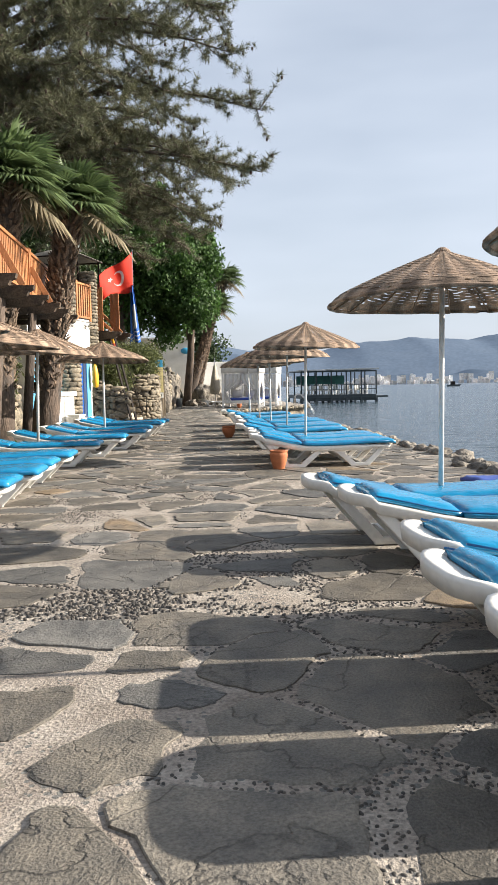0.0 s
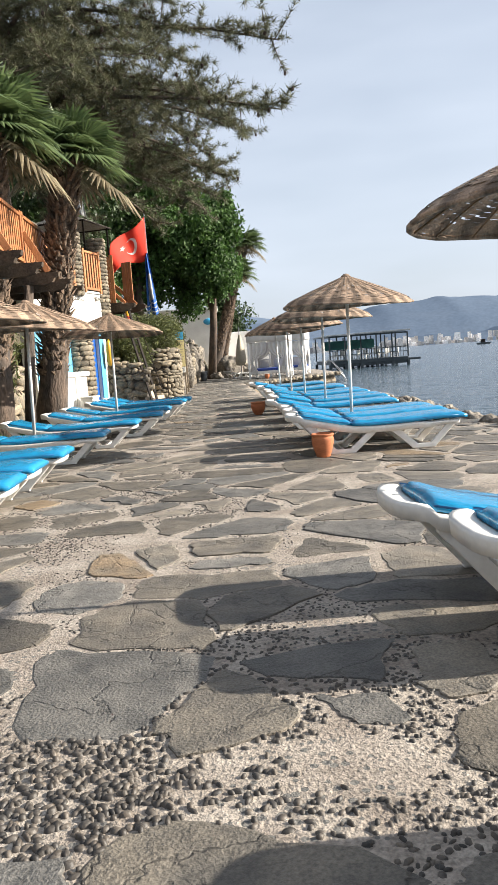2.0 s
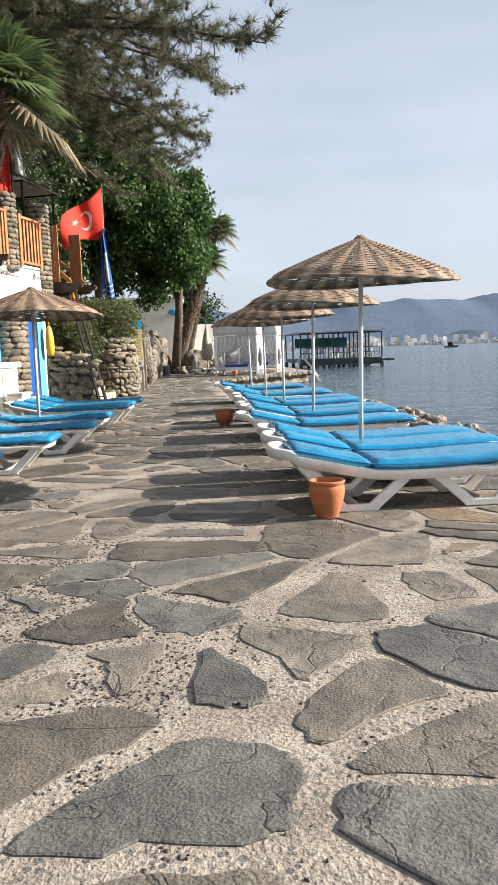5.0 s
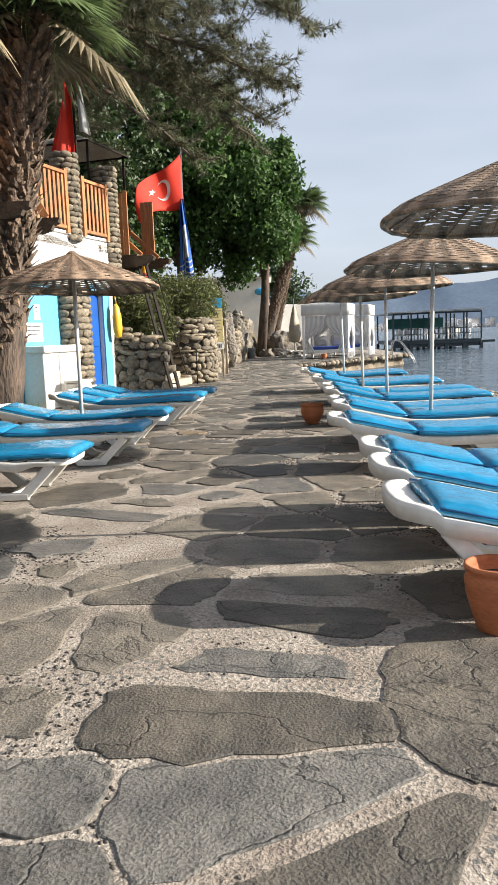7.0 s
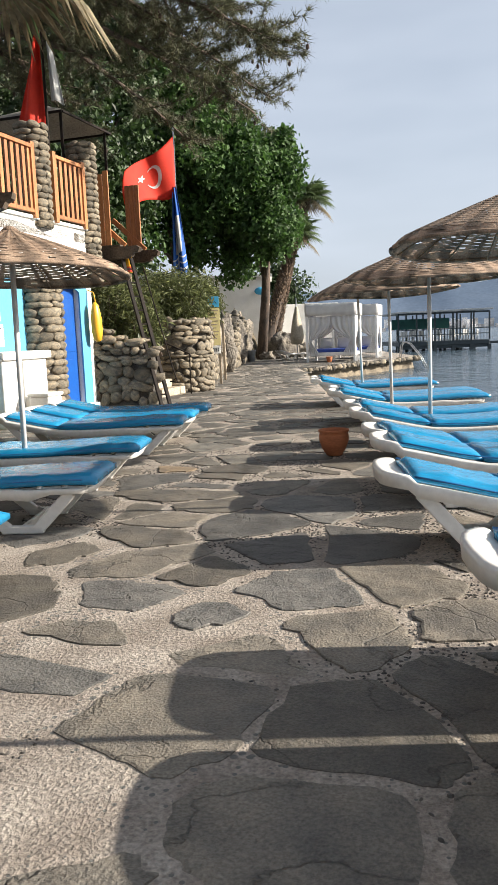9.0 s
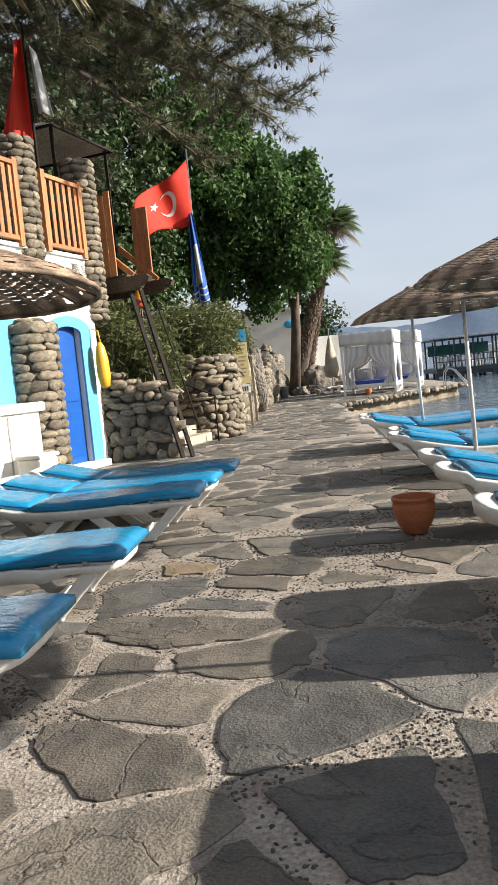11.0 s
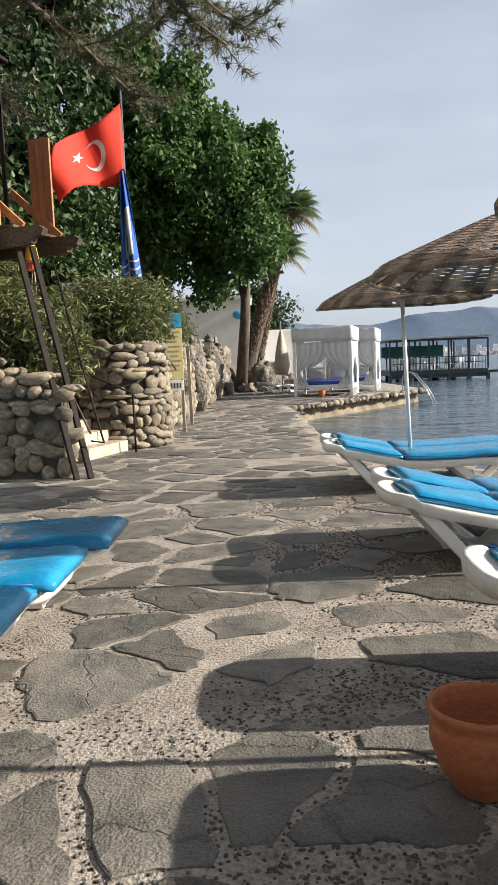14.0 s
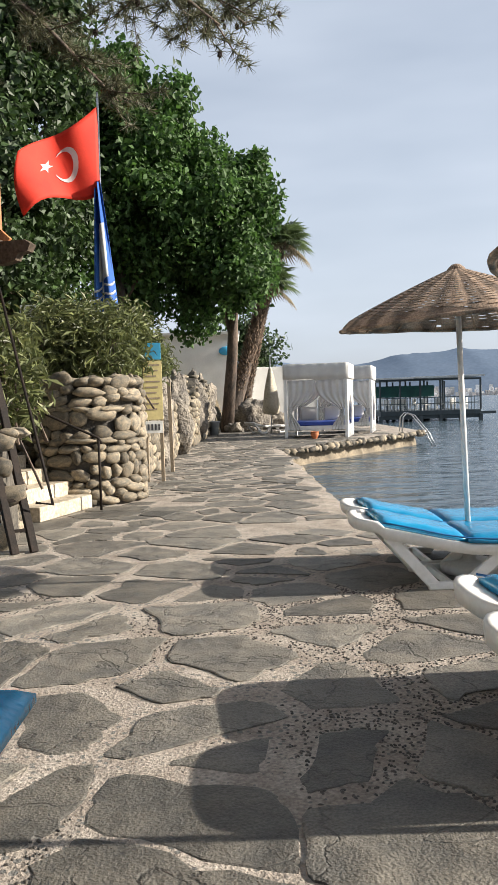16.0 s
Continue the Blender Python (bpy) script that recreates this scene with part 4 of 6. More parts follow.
def cobble_pillar(name, c, rad, z0, z1, size, label, seed):
    r = random.Random(seed)
    bm = bmesh.new()
    lathe(bm, [(rad * 0.9, z0), (rad * 0.92, (z0 + z1) / 2), (rad * 0.88, z1 - 0.04)], 16, c[0], c[1])
    ob = tagged(part(name, bm, M["core"]), label, "stone pillar", kind="structure")
    z = z0
    while z < z1 - size * 0.3:
        h = size * r.uniform(0.5, 0.8)
        n = max(5, int(2 * math.pi * rad / (size * 1.1)))
        a0 = r.uniform(0, 6)
        for k in range(n):
            a = a0 + 2 * math.pi * k / n + r.uniform(-0.12, 0.12)
            m = pose(c[0] + rad * 0.9 * math.cos(a), c[1] + rad * 0.9 * math.sin(a), z + h / 2, r.uniform(-12, 12), r.uniform(-12, 12), math.degrees(a) - 90) @ Matrix.Diagonal((2 * math.pi * rad / n * 1.12, size * 0.6, h * 1.15, 1))
            cobble(ob, m, r)
        z += h * 0.92
    for k in range(4):
        a = k * 1.6
        cobble(ob, pose(c[0] + rad * 0.4 * math.cos(a), c[1] + rad * 0.4 * math.sin(a), z1 - 0.02, 5, 5, k * 50) @ Matrix.Diagonal((size * 1.3, size * 1.2, size * 0.6, 1)), r)
    return ob


p = fpt(0.02, -1.8, 0)
cobble_pillar("pillar_door", (p.x, p.y), 0.42, 0, 2.32, 0.22, "column of grey river stones beside the blue door", 31)
for y, foot, top in ((-1.4, 3.27, 5.0), (0.26, 2.4, 5.0), (-3.75, 3.27, 4.95)):
    p = fpt(-0.12, y, 0)
    cobble_pillar("pillar_terrace", (p.x, p.y), 0.27, foot, top, 0.19, "stacked stone pillar of the terrace rail", 40 + int(y * 4))

# terrace deck and railings
deck = tagged(fbox("floor_terrace", (-4.0, -6.5, 3.4, 0.0, 0.2, 3.6), M["dark_wood"], bevel=0.01), "dark timber deck of the upper terrace", "terrace", kind="structure")


def railing(name, y0, y1, z0, z1, x=0.05, m=None, label="orange-stained wooden balustrade of the terrace"):
    th = thing(name, label, "railing", "terrace railings")
    fbox("top_rail", (x - 0.05, y0, z1 - 0.07, x + 0.05, y1, z1), M["wood"], th, m=m)
    fbox("bottom_rail", (x - 0.035, y0, z0 + 0.06, x + 0.035, y1, z0 + 0.13), M["wood"], th, m=m)
    n = max(3, int(abs(y1 - y0) / 0.155))
    for i in range(n):
        y = y0 + (y1 - y0) * (i + 0.5) / n
        fbox("baluster", (x - 0.016, y - 0.042, z0 + 0.132, x + 0.016, y + 0.042, z1 - 0.072), M["wood"], th, bevel=0.004, m=m)
    for y in (y0, y1):
        fbox("rail_post", (x - 0.05, y - 0.05, z0 - 0.03, x + 0.05, y + 0.05, z1 + 0.05), M["wood"], th, m=m)


railing("balustrade", -3.45, -1.72, 3.72, 5.0)
railing("balustrade", -1.06, -0.06, 3.72, 4.97)
railing("balustrade", -2.75, -0.05, 3.58, 4.65, 0.05, NM)
railing("balustrade", -5.7, -2.9, 3.58, 4.65, 0.05, NM)
railing("balustrade", -8.7, -5.85, 3.58, 4.65, 0.05, NM)
ndeck = tagged(fbox("floor_terrace_near", (-3.4, -9.0, 3.4, 0.14, 0.3, 3.55), M["dark_wood"], bevel=0.01, m=NM), "dark timber deck of the upper terrace", "terrace", kind="structure")
for y in (-0.05, -2.8, -5.8):
    bm = bmesh.new()
    bar(bm, fpt(0.5, y, 3.42, NM), fpt(0.1, y - 0.05, 4.25, NM), 0.08, 0.12, bevel=0.008)
    tagged(part("brace", bm, M["wood"]), "slanting orange timber brace at the balustrade", "brace", "timber braces")
# beams under the deck, with carved ends
for y in (-0.1, -1.6, -2.9, -4.4, -5.9, -7.4):
    bm = bmesh.new()
    prism(bm, [(-3.2, 3.15), (0.42, 3.15), (0.58, 3.2), (0.62, 3.28), (0.7, 3.32), (0.72, 3.4), (-3.2, 3.4)], (1, 0, 0), (0, 0, 1), (0, 1, 0), 0.16, (0, y, 0))
    bmesh.ops.transform(bm, matrix=NM, verts=bm.verts)
    tagged(part("deck_beam", bm, M["dark_wood"]), "dark timber beam under the terrace deck", "beam", "deck beams")
for y in (-2.9, -5.9):
    bm = bmesh.new()
    tube(bm, [fpt(-0.15, y + 0.08, 0, NM), fpt(0.1, y + 0.08, 3.16, NM)], [0.11, 0.09], 12)
    tagged(part("deck_post", bm, M["bark"], smooth=True), "round timber post carrying the terrace", "post", "deck posts")
# wall below the deck, in shade
cobble_wall("wall_garden", (-3.35, 1.0), (-3.6, 17.6), 1.35, 0.4, 0.36, 77, "retaining wall of rounded river stones with shrubs", z0=0.0)

# landing and brown ladder
FM = LANDING
ld = thing("landing", "orange timber landing at the head of the ladder", "landing")
for (x0, y0, x1, y1) in ((-0.4, 0.1, 0.95, 1.15),):
    for k in range(7):
        fbox("board", (x0, y0 + k * 0.15, 3.27, x1, y0 + k * 0.15 + 0.14, 3.31), M["dark_wood"], ld)
for y in (0.12, 1.0):
    bm = bmesh.new()
    prism(bm, [(-0.9, 3.02), (1.02, 3.02), (1.17, 3.05), (1.2, 3.12), (1.32, 3.14), (1.36, 3.22), (1.29, 3.27), (-0.9, 3.27)], (1, 0, 0), (0, 0, 1), (0, 1, 0), 0.12, (0, y, 0))
    bmesh.ops.transform(bm, matrix=FM, verts=bm.verts)
    part("carved_beam", bm, M["dark_wood"], ld)
for k in range(7):
    a = fpt(-0.1 + 0.13 * k, 0.16, 3.3)
    b = fpt(-0.1 + 0.13 * k, 0.16, 4.82 - (0.06 * (k % 2)))
    bm = bmesh.new()
    bar(bm, a, b, 0.11, 0.03, FM.to_3x3() @ Vector((0, 1, 0)), 0.004)
    part("upright", bm, M["wood"], ld)
for k in range(3):
    bm = bmesh.new()
    bar(bm, fpt(0.62 + 0.11 * k, 1.2, 3.3), fpt(0.62 + 0.11 * k, 1.2, 4.7), 0.1, 0.04, FM.to_3x3() @ Vector((0, 1, 0)), 0.004)
    part("upright", bm, M["wood"], ld)
for y in (0.27, 1.19):
    bm = bmesh.new()
    bar(bm, fpt(0.25, y, 4.0), fpt(0.98, y, 3.3), 0.05, 0.1, bevel=0.006)
    part("stay", bm, M["wood"], ld)

lad = thing("wall_ladder", "dark brown iron ladder leaning from the paving to the landing", "ladder")
A0, A1 = Vector((-0.81, 21.46, 0.0)), Vector((-0.66, 21.56, 0.0))
B0, B1 = Vector((-1.54, 22.2, 2.9)), Vector((-1.38, 22.3, 2.9))
for a, b in ((A0, B0), (A1, B1)):
    bm = bmesh.new()
    bar(bm, a, b, 0.075, 0.045, bevel=0.006)
    part("stile", bm, M["iron"], lad)
for k in range(10):
    f = 0.07 + 0.095 * k
    bm = bmesh.new()
    bar(bm, A0.lerp(B0, f), A1.lerp(B1, f), 0.032, 0.028, bevel=0.003)
    part("rung", bm, M["iron"], lad)
hr = [A1 + Vector((0.02, 0.05, 0.45)), A1 + Vector((0.16, 0.12, 0.42)), A1.lerp(B1, 0.2) + Vector((0.22, 0.14, 0.05)), B1 + Vector((0.2, 0.2, -0.15))]
tube_part("handrail", hr, 0.014, M["iron"], lad, seg=8)

# canopy frame on the terrace
cn = thing("terrace_canopy", "grey cloth canopy on a thin black metal frame", "canopy")
cx0, cx1, cy0, cy1 = -1.47, 0.23, -0.6, 1.09
for x in (cx0, cx1):
    for y in (cy0, cy1):
        bm = bmesh.new()
        bar(bm, fpt(x, y, 3.3), fpt(x, y, 5.84), 0.05)
        part("canopy_post", bm, M["iron"], cn)
vs = [fpt(x, y, z) for x, y, z in ((cx0 - 0.1, cy0 - 0.1, 5.86), (cx1 + 0.1, cy0 - 0.1, 5.86), (cx1 + 0.1, cy1 + 0.1, 5.86), (cx0 - 0.1, cy1 + 0.1, 5.86), ((cx0 + cx1) / 2, (cy0 + cy1) / 2, 6.3))]
co_ob = mesh_ob("canopy_cloth", vs, [(0, 1, 4), (1, 2, 4), (2, 3, 4), (3, 0, 4)], M["tarp"], cn)
sm = co_ob.modifiers.new("thick", "SOLIDIFY")
sm.thickness = 0.02
for a, b in ((0, 1), (1, 2), (2, 3), (3, 0)):
    bm = bmesh.new()
    bar(bm, vs[a] - Vector((0, 0, 0.03)), vs[b] - Vector((0, 0, 0.03)), 0.04)
    part("canopy_rail", bm, M["iron"], cn)

FM = HOUSE
# yellow buoy by the door, small buoy by the landing
by = thing("rescue_buoy", "yellow plastic rescue buoy hanging on the wall", "buoy")
bm = bmesh.new()
lathe(bm, [(0.03, 1.38), (0.09, 1.42), (0.125, 1.6), (0.12, 1.9), (0.08, 2.12), (0.03, 2.2)], 16)
for v in bm.verts:
    v.co.x *= 0.8
bmesh.ops.transform(bm, matrix=FM @ pose(0.2, -0.02, 0, 3, 0, 0), verts=bm.verts)
part("float_body", bm, M["yellow"], by, smooth=True)
tube_part("strap", [fpt(0.2, -0.11, 2.2), fpt(0.16, -0.09, 2.4), fpt(0.05, -0.11, 2.45)], 0.012, M["yellow"], by)
sb = thing("fender_buoy", "yellow and red plastic buoy hanging from the landing", "buoy")
q = B1 + Vector((-0.09, 0.3, 0.1))
bm = bmesh.new()
lathe(bm, [(0.085, -0.26), (0.09, -0.12), (0.07, 0.02), (0.025, 0.1)], 14, q.x, q.y)
bmesh.ops.translate(bm, vec=(0, 0, q.z - 0.1), verts=bm.verts)
part("buoy_body", bm, M["yellow"], sb, smooth=True)
bm = bmesh.new()
lathe(bm, [(0.094, -0.25), (0.097, -0.14)], 14, q.x, q.y)
bmesh.ops.translate(bm, vec=(0, 0, q.z - 0.1), verts=bm.verts)
part("red_band", bm, M["buoy_red"], sb, "red band")
tube_part("rope", [q + Vector((0, 0, -0.36)), q + Vector((-0.03, 0, -0.6)), q + Vector((0.03, 0, -0.75)), q + Vector((0.02, 0, -0.35))], 0.008, M["beige"], sb)

# ---------------------------------------------------------------- stone walls and steps beyond
cobble_wall("wall_ladder", (-2.2, 21.74), (-1.0, 21.68), 1.45, 0.5, 0.22, 5, "low wall of rounded river stones behind the ladder", top=lambda s: 1.5 - 0.32 * s + 0.05 * math.sin(s * 9))
cobble_wall("wall_ladder_return", (-1.04, 21.95), (-1.24, 23.25), 0.45, 0.3, 0.22, 15, "stone wall end beside the garden steps")
stp = thing("garden_steps", "four pale marble steps between stone walls", "steps")
for k in range(5):
    bm = bmesh.new()
    box(bm, -3.2, 0.0, 0.0 if k == 0 else 0.175 * k - 0.02, -0.32 * k, 1.26, 0.175 * (k + 1), bevel=0.012, m=Matrix.Translation((-1.05, 23.4, 0)) @ pose(0, 0, 0, 0, 0, -18))
    part("step", bm, M["step"], stp)
# the round bastion
bc, br, bh = Vector((-0.82, 25.45, 0)), 0.74, 1.66
bm = bmesh.new()
lathe(bm, [(br * 0.98, -0.05), (br * 0.96, 1.0), (br * 0.9, bh - 0.06)], 24, bc.x, bc.y)
bast = tagged(part("wall_bastion", bm, M["core"]), "rounded bastion of river stones beside the steps", "stone wall", kind="structure")
cobble_course(bast, lambda s, z: (bc + Vector((br * math.cos(-2.6 + s / br), br * math.sin(-2.6 + s / br), z)) * 1.0, Vector((math.cos(-2.6 + s / br), math.sin(-2.6 + s / br), 0))), 3.4, bh, 0.215, random.Random(8))
for k in range(16):
    a = -2.8 + k * 0.26
    cobble(bast, pose(bc.x + br * 0.85 * math.cos(a), bc.y + br * 0.85 * math.sin(a), bh - 0.02, 4, -3, math.degrees(a)) @ Matrix.Diagonal((0.34, 0.3, 0.16, 1)), r5)
hrl = thing("step_handrail", "thin black iron handrail beside the marble steps", "handrail")
tube_part("rail_bar", [(-2.2, 24.35, 1.75), (-0.5, 24.3, 0.92), (-0.47, 24.34, 0.85)], 0.017, M["iron"], hrl)
tube_part("rail_foot", [(-0.5, 24.32, 0.0), (-0.5, 24.31, 0.93)], 0.016, M["iron"], hrl)
cobble_wall("wall_steps", (-3.0, 25.85), (-1.3, 25.3), 1.62, 0.4, 0.24, 25, "shaded wall of river stones behind the garden steps")
# wall running on beside the path
cobble_wall("wall_path", (-0.42, 25.4), (-0.25, 34.5), 1.35, 0.5, 0.27, 61, "uneven dry-stone wall along the path", top=lambda s: 1.35 + 0.35 * math.sin(s * 1.9) + 0.25 * math.sin(s * 4.3 + 1))
cobble_wall("wall_path_far", (-0.2, 35.2), (0.25, 46.5), 1.6, 0.5, 0.36, 62, "uneven dry-stone wall along the path", top=lambda s: 1.5 + 0.5 * math.sin(s * 1.3) + 0.3 * math.sin(s * 3.1 + 1))


def boulder(m, size, seed, label="weathered grey rock standing at the wall"):
    bm = bmesh.new()
    bmesh.ops.create_icosphere(bm, subdivisions=4, radius=0.5)
    for v in bm.verts:
        d = v.co.normalized()
        v.co = d * 0.5 * (1 + 0.38 * fbm(d.x + seed, d.y, d.z, 1.4) + 0.12 * fbm(d.x, d.y + seed, d.z, 5))
        v.co = Vector((v.co.x * size[0], v.co.y * size[1], max(-0.5, v.co.z) * size[2]))
    bmesh.ops.transform(bm, matrix=m, verts=bm.verts)
    tagged(part("boulder", bm, M["rock"], smooth=True), label, "rock", "rocks by the path")


for x, y, z, sx, sy, sz, k in ((-0.3, 34.8, 0.95, 0.9, 0.8, 2.1, 1), (-0.15, 41.5, 1.1, 1.0, 1.0, 2.4, 2), (0.0, 47.5, 1.1, 1.3, 1.0, 2.6, 3), (-0.45, 31.0, 0.9, 0.8, 1.0, 2.0, 4),
                             (2.3, 50.5, 0.6, 1.6, 1.2, 1.6, 5), (2.9, 52.0, 0.5, 1.4, 1.2, 1.4, 6), (1.7, 52.5, 0.6, 1.5, 1.4, 2.0, 7), (1.3, 48.6, 0.15, 0.9, 0.5, 0.5, 8), (2.0, 48.8, 0.12, 0.8, 0.5, 0.4, 9), (3.4, 51.0, 0.3, 0.9, 0.8, 0.9, 10)):
    boulder(pose(x, y, z, 0, 0, k * 40), (sx, sy, sz), k * 3.7)

# information board on two posts
sg = thing("info_board", "yellowed notice board on two wooden posts with a blue cap", "sign board")
SM = Matrix.Translation((-0.13, 27.75, 0)) @ pose(0, 0, 0, 0, 0, 8) @ Matrix.Diagonal((1, 1, 1.04, 1))
for x, h in ((-0.13, 2.0), (0.13, 1.5)):
    bm = bmesh.new()
    bar(bm, SM @ Vector((x, 0.02, 0)), SM @ Vector((x, 0.02, h)), 0.06, 0.05, bevel=0.006)
    part("post", bm, M["pale_wood"], sg)
bm = bmesh.new()
box(bm, -0.16, -0.04, 1.02, 0.16, -0.012, 1.98, 0.004, SM)
part("board", bm, M["sign_yellow"], sg, "yellowed board")
for k in range(9):
    bm = bmesh.new()
    box(bm, -0.12, -0.045, 1.9 - k * 0.09, 0.12 - 0.03 * (k % 3), -0.041, 1.925 - k * 0.09, 0, SM)
    part("text_line", bm, M["pale_wood"], sg)
bm = bmesh.new()
box(bm, -0.15, -0.04, 2.0, 0.15, -0.01, 2.27, 0.004, SM)
part("cap_sign", bm, M["sign_blue"], sg, "small blue sign")
bm = bmesh.new()
box(bm, -0.15, -0.04, 0.8, 0.15, -0.015, 1.0, 0.004, SM)
part("lower_sign", bm, M["paper"], sg, "small white sign")
for k in range(4):
    bm = bmesh.new()
    box(bm, -0.11 + k * 0.06, -0.045, 0.85, -0.08 + k * 0.06, -0.041, 0.95, 0, SM)
    part("letter_bar", bm, M["ink"], sg)
pw = thing("marker_post", "plain weathered wooden post beside the wall", "post")
bm = bmesh.new()
bar(bm, (0.02, 29.6, 0), (0.0, 29.6, 1.75), 0.07, bevel=0.006)
part("post", bm, M["pale_wood"], pw)
ws = thing("white_sign", "small white sign on a wooden post in the hedge", "sign")
bm = bmesh.new()
bar(bm, (-1.72, 26.6, 0.6), (-1.72, 26.6, 2.75), 0.07, bevel=0.005)
part("post", bm, M["pale_wood"], ws)
box_part("sign_face", (-2.0, 26.54, 2.5, -1.72, 26.56, 2.9), M["paper"], ws, "white sign face", 0.003)
gb = thing("litter_bin", "dark grey plastic bin at the foot of the wall", "bin")
bm = bmesh.new()
lathe(bm, [(0.17, 0.0), (0.21, 0.5), (0.225, 0.52), (0.225, 0.56), (0.2, 0.565), (0.19, 0.5)], 18, 0.5, 46.2)
part("bin_body", bm, M["grey_plastic"], gb, smooth=True)

# ---------------------------------------------------------------- flags


def cloth(name, fn, nu, nv, mat, parent, label="", thick=0.006):
    vs = [fn(i / nu, j / nv) for j in range(nv + 1) for i in range(nu + 1)]
    fs = [(j * (nu + 1) + i, j * (nu + 1) + i + 1, (j + 1) * (nu + 1) + i + 1, (j + 1) * (nu + 1) + i) for j in range(nv) for i in range(nu)]
    ob = mesh_ob(name, vs, fs, mat, parent, label, smooth=True)
    s = ob.modifiers.new("thick", "SOLIDIFY")
    s.thickness = thick
    return ob


FP = Vector((-1.24, 29.7, 0))
fp = thing("flag_pole", "thin grey metal pole flying a red and a blue flag", "flag pole")
tube_part("pole", [FP, FP + Vector((0.06, 0, 7.3))], [0.035, 0.02], M["steel"], fp)


def red_fn(u, v):
    sag = (1.15 * (1 - v) + 0.75 * v) * u + 0.1 * math.sin(u * 6 + v)
    return FP + Vector((-1.3 * u + 0.05 - 0.1 * u * math.sin(v * 3), -0.75 * u - 0.16 * math.sin(u * 7.5 + v * 2.2) * (0.3 + u), 7.05 - 1.6 * v * (1 - 0.12 * u) - sag))


cloth("red_flag", red_fn, 26, 16, M["red"], fp, "red flag with a white crescent and star")


def on_flag(fn, u, v, off):
    e = 0.01
    p = fn(u, v)
    nrm = (fn(u + e, v) - p).cross(fn(u, v + e) - p).normalized()
    if nrm.y > 0:
        nrm = -nrm
    return p + nrm * off


ring = []
for k in range(17):
    a = math.radians(42 + 276 * k / 16)
    ring.append((0.42 + 0.165 * math.cos(a), 0.5 + 0.255 * math.sin(a)))
for k in range(17):
    a = math.radians(318 - 276 * k / 16 + 0)
    ring.append((0.455 + 0.13 * math.cos(math.radians(40) + (a - math.radians(42)) * 280 / 276), 0.5 + 0.205 * math.sin(math.radians(40) + (a - math.radians(42)) * 280 / 276)))
bm = bmesh.new()
for side in (0.012, -0.012):
    vv = [bm.verts.new(on_flag(red_fn, u, v, side)) for u, v in ring]
    for k in range(16):
        bm.faces.new((vv[k], vv[k + 1], vv[33 - k - 1], vv[33 - k]))
part("crescent", bm, M["flag_white"], fp, "white crescent")
bm = bmesh.new()
for side in (0.012, -0.012):
    c = bm.verts.new(on_flag(red_fn, 0.66, 0.5, side))
    pts = []
    for k in range(10):
        a = math.pi * k / 5
        rr = 1.0 if k % 2 == 0 else 0.42
        pts.append(bm.verts.new(on_flag(red_fn, 0.66 + 0.075 * rr * math.cos(a + math.pi), 0.5 + 0.105 * rr * math.sin(a + math.pi), side)))
    for k in range(10):
        bm.faces.new((c, pts[k], pts[(k + 1) % 10]))
part("star", bm, M["flag_white"], fp, "white star")


def blue_fn(u, v):
    w = 0.10 + 0.42 * v
    fold = 0.10 * math.sin(u * 11 + v * 2)
    return FP + Vector((0.06 - w * u * 0.9 + 0.26 * v, -0.05 + fold - 0.05, 5.65 - 2.45 * v - 0.2 * u))


cloth("blue_flag", blue_fn, 16, 24, M["flag_blue"], fp, "drooping blue and white flag")
cloth("white_stripe", lambda u, v: on_flag(blue_fn, 0.25 + 0.5 * u, 0.32 + 0.42 * v, 0.02), 8, 10, M["flag_white"], fp, "white field", 0.004)
for k in range(3):
    cloth("white_wave", lambda u, v, k=k: on_flag(blue_fn, 0.05 + 0.9 * u, 0.78 + 0.07 * k + 0.018 * v + 0.02 * math.sin(u * 9), 0.015), 10, 1, M["flag_white"], fp, "white wavy line", 0.003)
# second red flag on the terrace
f2 = thing("terrace_flag", "small red flag with a white band on a terrace pole", "flag")
P2 = fpt(-0.3, -0.55, 3.55)
tube_part("pole", [P2, P2 + Vector((0, 0, 3.75))], [0.03, 0.02], M["iron"], f2)
cloth("red_cloth", lambda u, v: P2 + Vector((-0.05 - (0.12 + 0.45 * v) * u, 0.1 * math.sin(u * 8 + v), 3.6 - 1.6 * v - 0.25 * u)), 14, 12, M["red"], f2)
cloth("white_cloth", lambda u, v: P2 + Vector((0.08 + 0.18 * u * (0.4 + v), 0.1 * math.sin(u * 8 + v), 3.4 - 1.0 * v - 0.1 * u)), 8, 8, M["flag_white"], f2)

# ---------------------------------------------------------------- daybeds with curtains


